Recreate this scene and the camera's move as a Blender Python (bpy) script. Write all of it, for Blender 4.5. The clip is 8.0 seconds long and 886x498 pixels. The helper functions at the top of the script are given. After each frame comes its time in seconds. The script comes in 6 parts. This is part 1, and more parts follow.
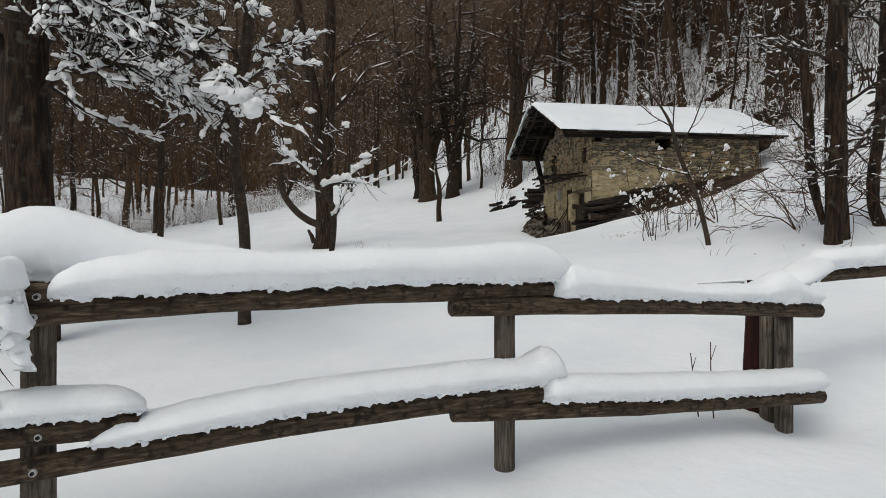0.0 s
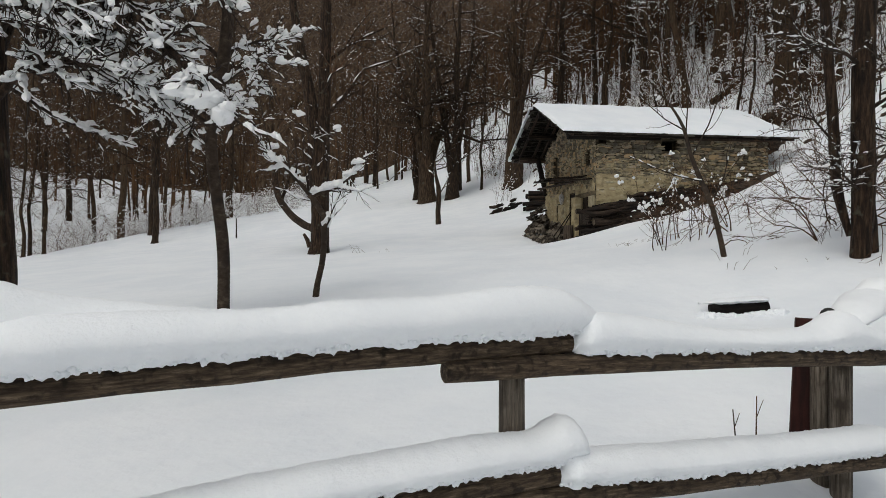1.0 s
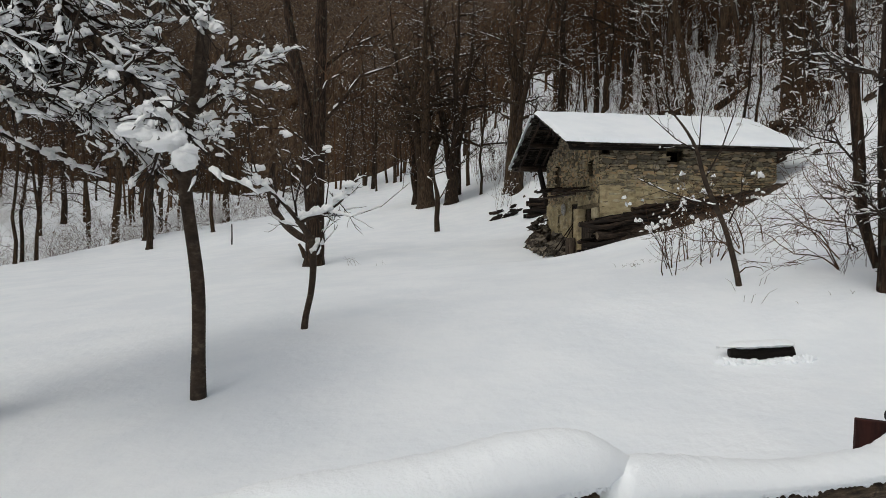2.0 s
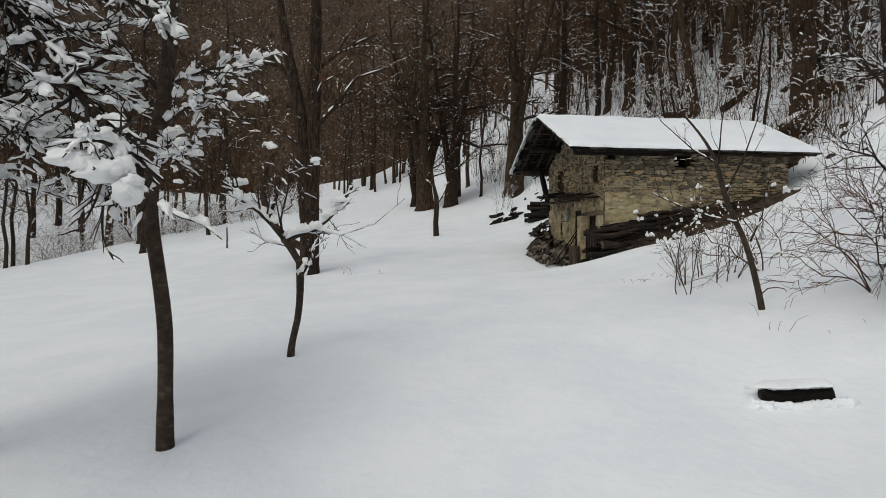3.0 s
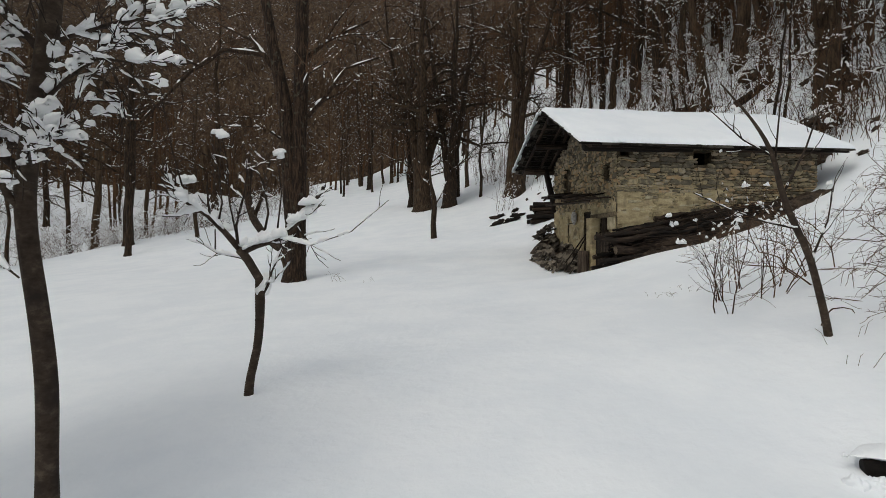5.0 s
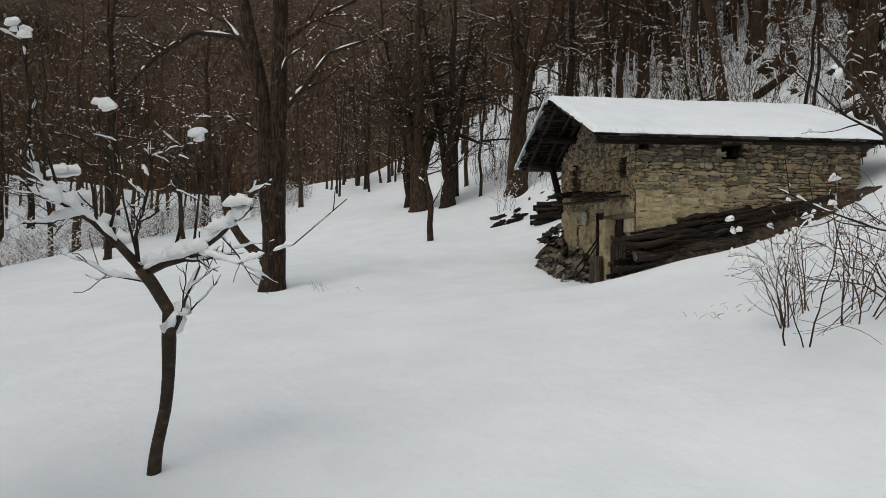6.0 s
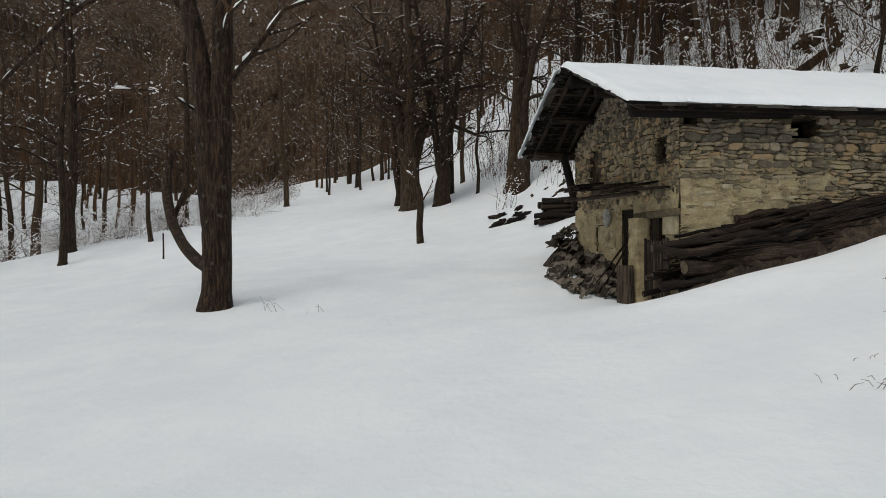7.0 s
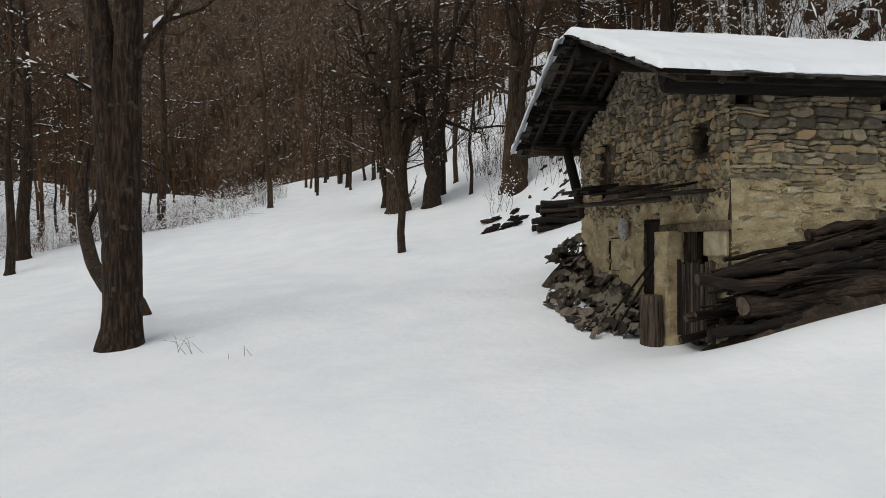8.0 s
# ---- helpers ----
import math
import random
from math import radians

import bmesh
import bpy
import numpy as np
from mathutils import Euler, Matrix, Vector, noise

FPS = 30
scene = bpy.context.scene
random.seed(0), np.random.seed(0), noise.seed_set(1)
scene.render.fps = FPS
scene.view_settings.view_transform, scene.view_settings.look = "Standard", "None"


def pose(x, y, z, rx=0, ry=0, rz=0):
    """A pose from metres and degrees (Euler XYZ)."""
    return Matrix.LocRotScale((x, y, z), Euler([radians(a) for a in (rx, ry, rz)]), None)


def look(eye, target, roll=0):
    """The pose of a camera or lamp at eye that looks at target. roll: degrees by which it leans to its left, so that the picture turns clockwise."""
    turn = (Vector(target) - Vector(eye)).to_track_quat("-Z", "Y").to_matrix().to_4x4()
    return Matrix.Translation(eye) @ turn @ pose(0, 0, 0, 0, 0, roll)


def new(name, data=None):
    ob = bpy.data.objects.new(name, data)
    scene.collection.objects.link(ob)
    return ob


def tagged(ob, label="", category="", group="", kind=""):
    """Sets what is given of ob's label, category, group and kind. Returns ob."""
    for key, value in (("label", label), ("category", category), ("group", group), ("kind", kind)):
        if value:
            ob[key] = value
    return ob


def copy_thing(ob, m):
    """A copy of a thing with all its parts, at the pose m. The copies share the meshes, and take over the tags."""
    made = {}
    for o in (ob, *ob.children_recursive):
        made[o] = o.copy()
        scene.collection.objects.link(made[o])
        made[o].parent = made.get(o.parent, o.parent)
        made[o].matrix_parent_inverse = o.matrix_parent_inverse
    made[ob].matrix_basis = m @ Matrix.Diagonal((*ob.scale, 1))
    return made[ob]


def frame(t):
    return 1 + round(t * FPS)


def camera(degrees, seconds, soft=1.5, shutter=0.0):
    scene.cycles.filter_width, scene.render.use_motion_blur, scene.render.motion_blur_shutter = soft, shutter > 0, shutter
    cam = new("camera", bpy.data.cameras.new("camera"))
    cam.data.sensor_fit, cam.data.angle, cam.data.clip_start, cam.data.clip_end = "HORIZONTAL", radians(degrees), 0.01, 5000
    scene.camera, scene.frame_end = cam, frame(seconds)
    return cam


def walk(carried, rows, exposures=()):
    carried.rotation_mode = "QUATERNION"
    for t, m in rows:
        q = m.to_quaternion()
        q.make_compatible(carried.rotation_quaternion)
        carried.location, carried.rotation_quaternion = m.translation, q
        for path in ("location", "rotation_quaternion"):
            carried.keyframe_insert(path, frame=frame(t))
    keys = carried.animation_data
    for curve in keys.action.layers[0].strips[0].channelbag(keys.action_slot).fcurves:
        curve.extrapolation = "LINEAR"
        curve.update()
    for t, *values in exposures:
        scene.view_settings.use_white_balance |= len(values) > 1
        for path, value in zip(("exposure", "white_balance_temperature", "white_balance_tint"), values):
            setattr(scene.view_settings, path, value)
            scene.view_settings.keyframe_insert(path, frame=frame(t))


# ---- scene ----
cam = camera(71.7, 8.0, soft=0.85)
METRES, EYE, TILT, LEAN, TURN = 12.0, 1.1, 0.0, 0.0, 0.0
ROWS = [
    (0.0, 0.0, 0.0, 0.0, 0.0, 0.0, 0.0),
    (0.5, 0.0005, 0.0256, 0.0044, 0.01, -0.04, 0.0),
    (1.0, 0.0027, 0.0525, 0.0158, 0.0, -0.03, -0.01),
    (1.5, 0.0046, 0.0758, 0.032, -0.02, -0.04, -0.03),
    (3.0, 0.0077, 0.1593, 0.0758, -0.07, -0.21, -0.03),
    (3.5, 0.0084, 0.1885, 0.0752, -0.09, -0.19, -0.02),
    (4.0, 0.0092, 0.2167, 0.0772, -0.1, -0.2, -0.01),
    (4.5, 0.0105, 0.2459, 0.0822, -0.13, -0.19, -0.01),
    (6.0, 0.0238, 0.4476, 0.0986, -0.13, -0.22, 0.12),
    (6.5, 0.0331, 0.5749, 0.1062, -0.13, -0.23, 0.29),
    (7.0, 0.0459, 0.7285, 0.1113, -0.28, -0.29, 0.4),
    (7.5, 0.0672, 0.8878, 0.123, -0.26, -0.3, 0.4),
    (8.0, 0.088, 0.9712, 0.1392, -0.34, -0.35, 0.47),
]
walk(cam, [(t, pose(0, 0, EYE, TILT, LEAN, TURN) @ pose(METRES * x, METRES * y, METRES * z, 90 + pitch, roll, yaw)) for t, x, y, z, yaw, pitch, roll in ROWS],
     exposures=[(0.0, -0.25, 6440, 4.5), (1.5, -0.31, 6440, 4.3), (4.5, -0.33, 6420, 3.5), (7.0, -0.28, 6420, 3.5), (8.0, -0.18, 6420, 4.5)])

# ---- world and light: an overcast winter day ----
world = bpy.data.worlds.new("overcast")
scene.world = world
world.use_nodes = True
wn, wl = world.node_tree.nodes, world.node_tree.links
sky = wn.new("ShaderNodeTexSky")
sky.sky_type, sky.sun_disc = "NISHITA", False
sky.sun_elevation, sky.sun_rotation = radians(60), radians(218)
sky.dust_density, sky.air_density, sky.ozone_density = 6.0, 1.0, 1.0
pale = wn.new("ShaderNodeHueSaturation")
pale.inputs["Saturation"].default_value = 0.62
wl.new(sky.outputs[0], pale.inputs["Color"])
wl.new(pale.outputs[0], wn["Background"].inputs["Color"])
wn["Background"].inputs["Strength"].default_value = 0.118
sun_data = bpy.data.lights.new("sun", "SUN")
sun_data.energy, sun_data.angle, sun_data.color = 0.6, radians(125), (1.0, 0.99, 0.97)
sun = new("sun", sun_data)
sun.matrix_basis = look((-7, -9, 20), (0, 0, 0))


# ---- materials ----
def nodes_of(name):
    m = bpy.data.materials.new(name)
    m.use_nodes = True
    return m, m.node_tree.nodes, m.node_tree.links


def ramp(n, stops):
    r = n.new("ShaderNodeValToRGB")
    while len(r.color_ramp.elements) < len(stops):
        r.color_ramp.elements.new(0.5)
    for e, (p, c) in zip(r.color_ramp.elements, stops):
        e.position, e.color = p, (*c, 1)
    return r


def surface(name, stops, scale=(3, 3, 3), stains=None, stain_scale=1.2, stain_range=(0.5, 0.7), rough=0.85, bump=0.4, bump_scale=None,
            spread=0.0, fine=40.0, world_space=False, detail=6, dist=0.02, gloss=0.25, pieces=False):
    """Two scales of noise over a colour ramp, stains of a shape of their own, fine relief; spread varies it from piece to piece."""
    m, n, l = nodes_of(name)
    b = n["Principled BSDF"]
    b.inputs["Roughness"].default_value = rough
    b.inputs["Specular IOR Level"].default_value = gloss
    co = n.new("ShaderNodeNewGeometry") if world_space else n.new("ShaderNodeTexCoord")
    src = co.outputs["Position"] if world_space else co.outputs["Object"]
    mp = n.new("ShaderNodeMapping")
    mp.inputs["Scale"].default_value = scale
    info = n.new("ShaderNodeObjectInfo")
    add = n.new("ShaderNodeVectorMath")
    add.operation = "MULTIPLY_ADD"
    l.new(info.outputs["Random"], add.inputs[0])
    add.inputs[1].default_value = (37, 53, 71) if not world_space else (0, 0, 0)
    l.new(src, add.inputs[2])
    l.new(add.outputs[0], mp.inputs["Vector"])
    t = n.new("ShaderNodeTexNoise")
    t.inputs["Scale"].default_value, t.inputs["Detail"].default_value, t.inputs["Roughness"].default_value = 1.0, detail, 0.65
    l.new(mp.outputs[0], t.inputs["Vector"])
    fac = t.outputs["Fac"]
    if spread:
        chance = info.outputs["Random"]
        if pieces:
            isle = n.new("ShaderNodeNewGeometry")
            both = n.new("ShaderNodeMath")
            l.new(chance, both.inputs[0])
            l.new(isle.outputs["Random Per Island"], both.inputs[1])
            wrap = n.new("ShaderNodeMath")
            wrap.operation = "FRACT"
            l.new(both.outputs[0], wrap.inputs[0])
            chance = wrap.outputs[0]
        ma = n.new("ShaderNodeMath")
        ma.operation = "MULTIPLY_ADD"
        l.new(chance, ma.inputs[0])
        ma.inputs[1].default_value = spread
        sb = n.new("ShaderNodeMath")
        sb.operation = "SUBTRACT"
        l.new(fac, sb.inputs[0])
        sb.inputs[1].default_value = spread / 2
        l.new(sb.outputs[0], ma.inputs[2])
        fac = ma.outputs[0]
    # widen the noise's narrow middle to the whole ramp
    wide = n.new("ShaderNodeMapRange")
    wide.inputs["From Min"].default_value, wide.inputs["From Max"].default_value = 0.24, 0.76
    l.new(fac, wide.inputs["Value"])
    r = ramp(n, stops)
    l.new(wide.outputs[0], r.inputs["Fac"])
    col = r.outputs["Color"]
    if stains:
        s = n.new("ShaderNodeTexNoise")
        s.inputs["Scale"].default_value, s.inputs["Detail"].default_value = stain_scale, 7
        l.new(add.outputs[0], s.inputs["Vector"])
        mr = n.new("ShaderNodeMapRange")
        mr.inputs["From Min"].default_value, mr.inputs["From Max"].default_value = stain_range
        l.new(s.outputs["Fac"], mr.inputs["Value"])
        mx = n.new("ShaderNodeMix")
        mx.data_type = "RGBA"
        l.new(mr.outputs[0], mx.inputs["Factor"])
        l.new(col, mx.inputs["A"])
        mx.inputs["B"].default_value = (*stains, 1)
        col = mx.outputs["Result"]
    l.new(col, b.inputs["Base Color"])
    f = n.new("ShaderNodeTexNoise")
    f.inputs["Scale"].default_value, f.inputs["Detail"].default_value, f.inputs["Roughness"].default_value = 1.0, 7, 0.6
    mp2 = n.new("ShaderNodeMapping")
    mp2.inputs["Scale"].default_value = bump_scale or (fine, fine, fine)
    l.new(add.outputs[0], mp2.inputs["Vector"])
    l.new(mp2.outputs[0], f.inputs["Vector"])
    bp = n.new("ShaderNodeBump")
    bp.inputs["Strength"].default_value, bp.inputs["Distance"].default_value = bump, dist
    l.new(f.outputs["Fac"], bp.inputs["Height"])
    l.new(bp.outputs[0], b.inputs["Normal"])
    return m


SNOW = surface("snow", [(0.3, (0.805, 0.835, 0.875)), (0.7, (0.865, 0.887, 0.917))], (0.7, 0.7, 0.7), rough=0.55, bump=0.5, fine=6, world_space=True, dist=0.03, gloss=0.4)
SNOW_TUFT = surface("clinging_snow", [(0.3, (0.88, 0.882, 0.885)), (0.7, (0.92, 0.922, 0.925))], (4, 4, 4), rough=0.6, bump=0.7, fine=75, world_space=True, dist=0.012, gloss=0.4)
RAIL_SNOW = surface("fresh_loose_snow", [(0.3, (0.865, 0.885, 0.91)), (0.7, (0.905, 0.922, 0.942))], (4, 4, 4), rough=0.6, bump=0.4, fine=75, world_space=True, dist=0.012, gloss=0.4)
BARK = surface("bark", [(0.3, (0.015, 0.0088, 0.0047)), (0.52, (0.034, 0.0205, 0.0112)), (0.8, (0.076, 0.049, 0.0275))], (16, 16, 2.5), stains=(0.06, 0.05, 0.033),
               stain_scale=2.6, stain_range=(0.62, 0.72), bump=0.9, bump_scale=(34, 34, 5), spread=0.2, dist=0.03)
OAK_BARK = surface("lichened_oak_bark", [(0.25, (0.0078, 0.0041, 0.0022)), (0.5, (0.0235, 0.0128, 0.0068)), (0.78, (0.0705, 0.0425, 0.0247))], (20, 20, 3.0), stains=(0.07, 0.062, 0.042),
                   stain_scale=6.5, stain_range=(0.60, 0.70), bump=1.0, bump_scale=(30, 30, 5), dist=0.05)
BARK_SMOOTH = surface("smooth_bark", [(0.2, (0.025, 0.0165, 0.0108)), (0.6, (0.053, 0.037, 0.0255)), (0.9, (0.105, 0.078, 0.057))], (10, 10, 16), stains=(0.025, 0.018, 0.014),
                      stain_scale=5, bump=0.6, bump_scale=(40, 40, 16), dist=0.01)
NEAR_TWIG = surface("near_twigs", [(0.3, (0.016, 0.0105, 0.0075)), (0.7, (0.05, 0.035, 0.025))], (6, 6, 6), bump=0.3, fine=60)
TWIG = surface("twigs", [(0.3, (0.036, 0.0175, 0.0082)), (0.7, (0.092, 0.048, 0.0235))], (3, 3, 3), bump=0.2, spread=0.3, world_space=False)
FAR_TWIG = surface("far_twigs", [(0.3, (0.036, 0.0182, 0.0078)), (0.7, (0.089, 0.0465, 0.0202))], (0.4, 0.4, 0.4), bump=0.0, world_space=True)
LEAF = surface("dead_leaves", [(0.3, (0.09, 0.035, 0.015)), (0.7, (0.2, 0.08, 0.03))], (30, 30, 30), bump=0.3)
RAIL = surface("weathered_rail", [(0.2, (0.026, 0.017, 0.011)), (0.45, (0.06, 0.041, 0.0255)), (0.65, (0.105, 0.074, 0.047)), (0.85, (0.2, 0.15, 0.102))], (10, 75, 75), stains=(0.020, 0.014, 0.009),
               stain_scale=22.0, stain_range=(0.52, 0.66), bump=1.0, bump_scale=(14, 150, 150), dist=0.008, detail=9)
POST = surface("weathered_post", [(0.25, (0.045, 0.034, 0.026)), (0.5, (0.12, 0.097, 0.074)), (0.8, (0.225, 0.19, 0.152))], (80, 80, 5), stains=(0.05, 0.038, 0.028),
               stain_scale=7.0, stain_range=(0.52, 0.68), bump=1.0, bump_scale=(170, 170, 3), dist=0.008, detail=9)
RED = surface("dark_red_post", [(0.3, (0.018, 0.0065, 0.0055)), (0.7, (0.042, 0.0125, 0.0095))], (30, 30, 3), bump=0.4)
STEEL = surface("galvanised_bolt", [(0.3, (0.35, 0.35, 0.35)), (0.7, (0.55, 0.55, 0.55))], (60, 60, 60), rough=0.45, bump=0.1, gloss=0.5)
TIMBER = surface("old_timber", [(0.3, (0.0042, 0.0024, 0.0014)), (0.52, (0.012, 0.007, 0.0042)), (0.68, (0.024, 0.0145, 0.0088)), (0.85, (0.057, 0.0385, 0.026))], (1.6, 34, 34), stains=(0.010, 0.007, 0.005),
                 stain_scale=2.5, bump=0.8, bump_scale=(5, 80, 80), spread=0.35, dist=0.01)
TIMBER_UP = surface("old_upright_timber", [(0.3, (0.008, 0.005, 0.0035)), (0.55, (0.028, 0.019, 0.013)), (0.85, (0.09, 0.068, 0.05))], (30, 30, 2), bump=0.8,
                    bump_scale=(80, 80, 5), spread=0.3, dist=0.01)
CUT_END = surface("sawn_end", [(0.3, (0.10, 0.075, 0.05)), (0.7, (0.2, 0.155, 0.11))], (12, 12, 12), bump=0.5)
STONE = surface("tan_wall_stone", [(0.0, (0.16, 0.135, 0.095)), (0.2, (0.28, 0.235, 0.15)), (0.42, (0.39, 0.32, 0.195)), (0.6, (0.44, 0.34, 0.19)), (0.76, (0.37, 0.335, 0.26)), (0.97, (0.43, 0.30, 0.165))],
                (9, 9, 14), stains=(0.11, 0.095, 0.07), stain_scale=7.0, stain_range=(0.54, 0.70), bump=1.0, fine=22, spread=0.75, dist=0.03, pieces=True)
STONE_GREY = surface("grey_wall_stone", [(0.0, (0.105, 0.089, 0.066)), (0.3, (0.185, 0.157, 0.114)), (0.6, (0.255, 0.217, 0.157)), (0.85, (0.325, 0.28, 0.205)), (0.98, (0.32, 0.24, 0.155))],
                     (9, 9, 18), stains=(0.085, 0.077, 0.063), stain_scale=7.0, stain_range=(0.54, 0.70), bump=1.0, fine=22, spread=0.75, dist=0.03, pieces=True)
WASHED = surface("limewashed_stone", [(0.2, (0.27, 0.215, 0.125)), (0.5, (0.42, 0.34, 0.19)), (0.8, (0.50, 0.44, 0.30))], (7, 7, 11), stains=(0.17, 0.14, 0.095), stain_scale=4.0,
                 stain_range=(0.54, 0.72), bump=1.0, fine=20, spread=0.5, dist=0.03, pieces=True)
MORTAR = surface("yellow_lime_render", [(0.2, (0.32, 0.25, 0.145)), (0.45, (0.43, 0.345, 0.2)), (0.6, (0.49, 0.4, 0.235)), (0.85, (0.57, 0.495, 0.335))], (3.5, 3.5, 7), stains=(0.17, 0.135, 0.09),
                 stain_scale=3.2, stain_range=(0.54, 0.72), bump=1.0, fine=24, dist=0.035, detail=10)
JOINT = surface("dark_joint", [(0.3, (0.03, 0.023, 0.014)), (0.7, (0.13, 0.1, 0.062))], (6, 6, 6), bump=0.9, fine=18, dist=0.02)
SLATE = surface("slate_slab", [(0.2, (0.026, 0.020, 0.0155)), (0.5, (0.070, 0.057, 0.044)), (0.8, (0.165, 0.14, 0.110))], (6, 6, 6), bump=0.8, fine=18, spread=0.6, dist=0.012)
SACK = surface("grey_sack", [(0.3, (0.30, 0.29, 0.27)), (0.7, (0.55, 0.53, 0.5))], (8, 8, 8), bump=0.8, fine=25)
EARTH = surface("bare_earth", [(0.3, (0.02, 0.014, 0.01)), (0.7, (0.07, 0.048, 0.032))], (7, 7, 7), bump=1.0, fine=20, dist=0.03)
LINTEL = surface("grey_lintel", [(0.3, (0.085, 0.065, 0.04)), (0.7, (0.2, 0.155, 0.095))], (12, 12, 12), bump=1.0, fine=26)
VERGE = surface("dark_roof_slab", [(0.25, (0.007, 0.006, 0.005)), (0.5, (0.022, 0.019, 0.016)), (0.8, (0.075, 0.067, 0.057))], (6, 6, 6), bump=0.8, fine=18, spread=0.5, dist=0.012, gloss=0.03)
BLOCK = surface("pale_block", [(0.3, (0.33, 0.28, 0.18)), (0.7, (0.50, 0.43, 0.29))], (5, 5, 5), bump=0.6, fine=25)
DARK = surface("dark_interior", [(0.3, (0.012, 0.011, 0.01)), (0.7, (0.025, 0.022, 0.02))], (3, 3, 3), bump=0.2)
GRASS = surface("dry_grass", [(0.3, (0.06, 0.045, 0.03)), (0.7, (0.16, 0.125, 0.08))], (20, 20, 20), bump=0.2)
WOODED = surface("leafless_woods", [(0.25, (0.0245, 0.0134, 0.0065)), (0.5, (0.063, 0.0368, 0.0197)), (0.8, (0.124, 0.083, 0.0475))], (2.4, 2.4, 0.5), stains=(0.45, 0.46, 0.48),
                 stain_scale=2.2, stain_range=(0.6, 0.76), bump=1.0, bump_scale=(1.4, 1.4, 0.4), world_space=True, detail=10, dist=1.0)


# ---- mesh helpers ----
class Shape:
    """Vertices and faces gathered for one mesh."""

    def __init__(self):
        self.v, self.f = [], []

    def tube(self, pts, rads, n=6, caps=True):
        base, side = len(self.v), None
        for i, p in enumerate(pts):
            a, b = pts[max(i - 1, 0)], pts[min(i + 1, len(pts) - 1)]
            t = Vector((b[0] - a[0], b[1] - a[1], b[2] - a[2])).normalized()
            if side is None:
                side = t.cross(Vector((0.31, 0.17, 0.93)) if abs(t.z) < 0.9 else Vector((1, 0.1, 0))).normalized()
            else:
                side = (side - t * side.dot(t)).normalized()
            up = t.cross(side)
            for k in range(n):
                w = 2 * math.pi * k / n
                c, s = math.cos(w) * rads[i], math.sin(w) * rads[i]
                self.v.append((p[0] + side.x * c + up.x * s, p[1] + side.y * c + up.y * s, p[2] + side.z * c + up.z * s))
        for i in range(len(pts) - 1):
            for k in range(n):
                q = base + i * n
                self.f.append((q + k, q + (k + 1) % n, q + n + (k + 1) % n, q + n + k))
        if caps:
            self.f.append(tuple(base + k for k in reversed(range(n))))
            q = base + (len(pts) - 1) * n
            self.f.append(tuple(q + k for k in range(n)))

    def box(self, lo, hi, rng=None, jit=0.0):
        q = len(self.v)
        for z in (lo[2], hi[2]):
            for x, y in ((lo[0], lo[1]), (hi[0], lo[1]), (hi[0], hi[1]), (lo[0], hi[1])):
                j = [(rng.random() - 0.5) * 2 * jit for _ in range(3)] if rng else (0, 0, 0)
                self.v.append((x + j[0], y + j[1], z + j[2]))
        for f in ((3, 2, 1, 0), (4, 5, 6, 7), (0, 1, 5, 4), (1, 2, 6, 5), (2, 3, 7, 6), (3, 0, 4, 7)):
            self.f.append(tuple(q + k for k in f))

    def grid(self, fn, nu, nv):
        q = len(self.v)
        for j in range(nv + 1):
            for i in range(nu + 1):
                self.v.append(fn(i / nu, j / nv))
        for j in range(nv):
            for i in range(nu):
                a = q + j * (nu + 1) + i
                self.f.append((a, a + 1, a + nu + 2, a + nu + 1))

    def weld(self):
        """Joins boxes that meet: one vertex a place, no faces inside."""
        place, index = {}, []
        for v in self.v:
            index.append(place.setdefault(tuple(round(c, 4) for c in v), len(place)))
        seen = {}
        for f in self.f:
            g = tuple(index[k] for k in f)
            seen.setdefault(frozenset(g), []).append(g)
        self.v, self.f = list(place), [g[0] for g in seen.values() if len(g) == 1]
        return self

    def mesh(self, name, material, smooth=True):
        me = bpy.data.meshes.new(name)
        me.from_pydata(self.v, [], self.f)
        me.materials.append(material)
        if smooth:
            me.polygons.foreach_set("use_smooth", [True] * len(me.polygons))
        me.update()
        return me


def part(name, shape, material, parent, label="", smooth=True, m=None):
    """Links a shape (or a mesh) as one mesh object under a thing or a part."""
    ob = new(name, shape.mesh(name, material, smooth) if isinstance(shape, Shape) else shape)
    if parent:
        ob.parent = parent
    if m is not None:
        ob.matrix_basis = m
    return tagged(ob, label)


def bevelled(ob, width, segments=2):
    b = ob.modifiers.new("bevel", "BEVEL")
    b.width, b.segments, b.limit_method = width, segments, "ANGLE"
    return ob


def thing(name, m, label, category, group="", kind=""):
    e = new(name)
    e.empty_display_size = 0.2
    e.matrix_basis = m
    return tagged(e, label, category, group, kind)


def nz(x, y, z=0.0):
    return noise.noise((x, y, z))


def lump(seed, sx, sy, sz, rough=0.35):
    s = Shape()

    def at(a, b):
        w, h = a * 2 * math.pi, (b - 0.5) * math.pi
        v = Vector((math.cos(w) * math.cos(h), math.sin(w) * math.cos(h), math.sin(h)))
        k = 1 + rough * nz(v.x * 1.6 + seed, v.y * 1.6, v.z * 1.6) + 0.5 * rough * nz(v.x * 5 + seed, v.y * 5, v.z * 5)
        return (v.x * sx * k, v.y * sy * k, v.z * sz * k)

    s.grid(at, 26, 14)
    return s


# ---- ground: one snow sheet over meadow, bank, valley and hillside ----
def ease(a, b, x):
    t = min(max((x - a) / (b - a), 0), 1)
    return t * t * (3 - 2 * t)


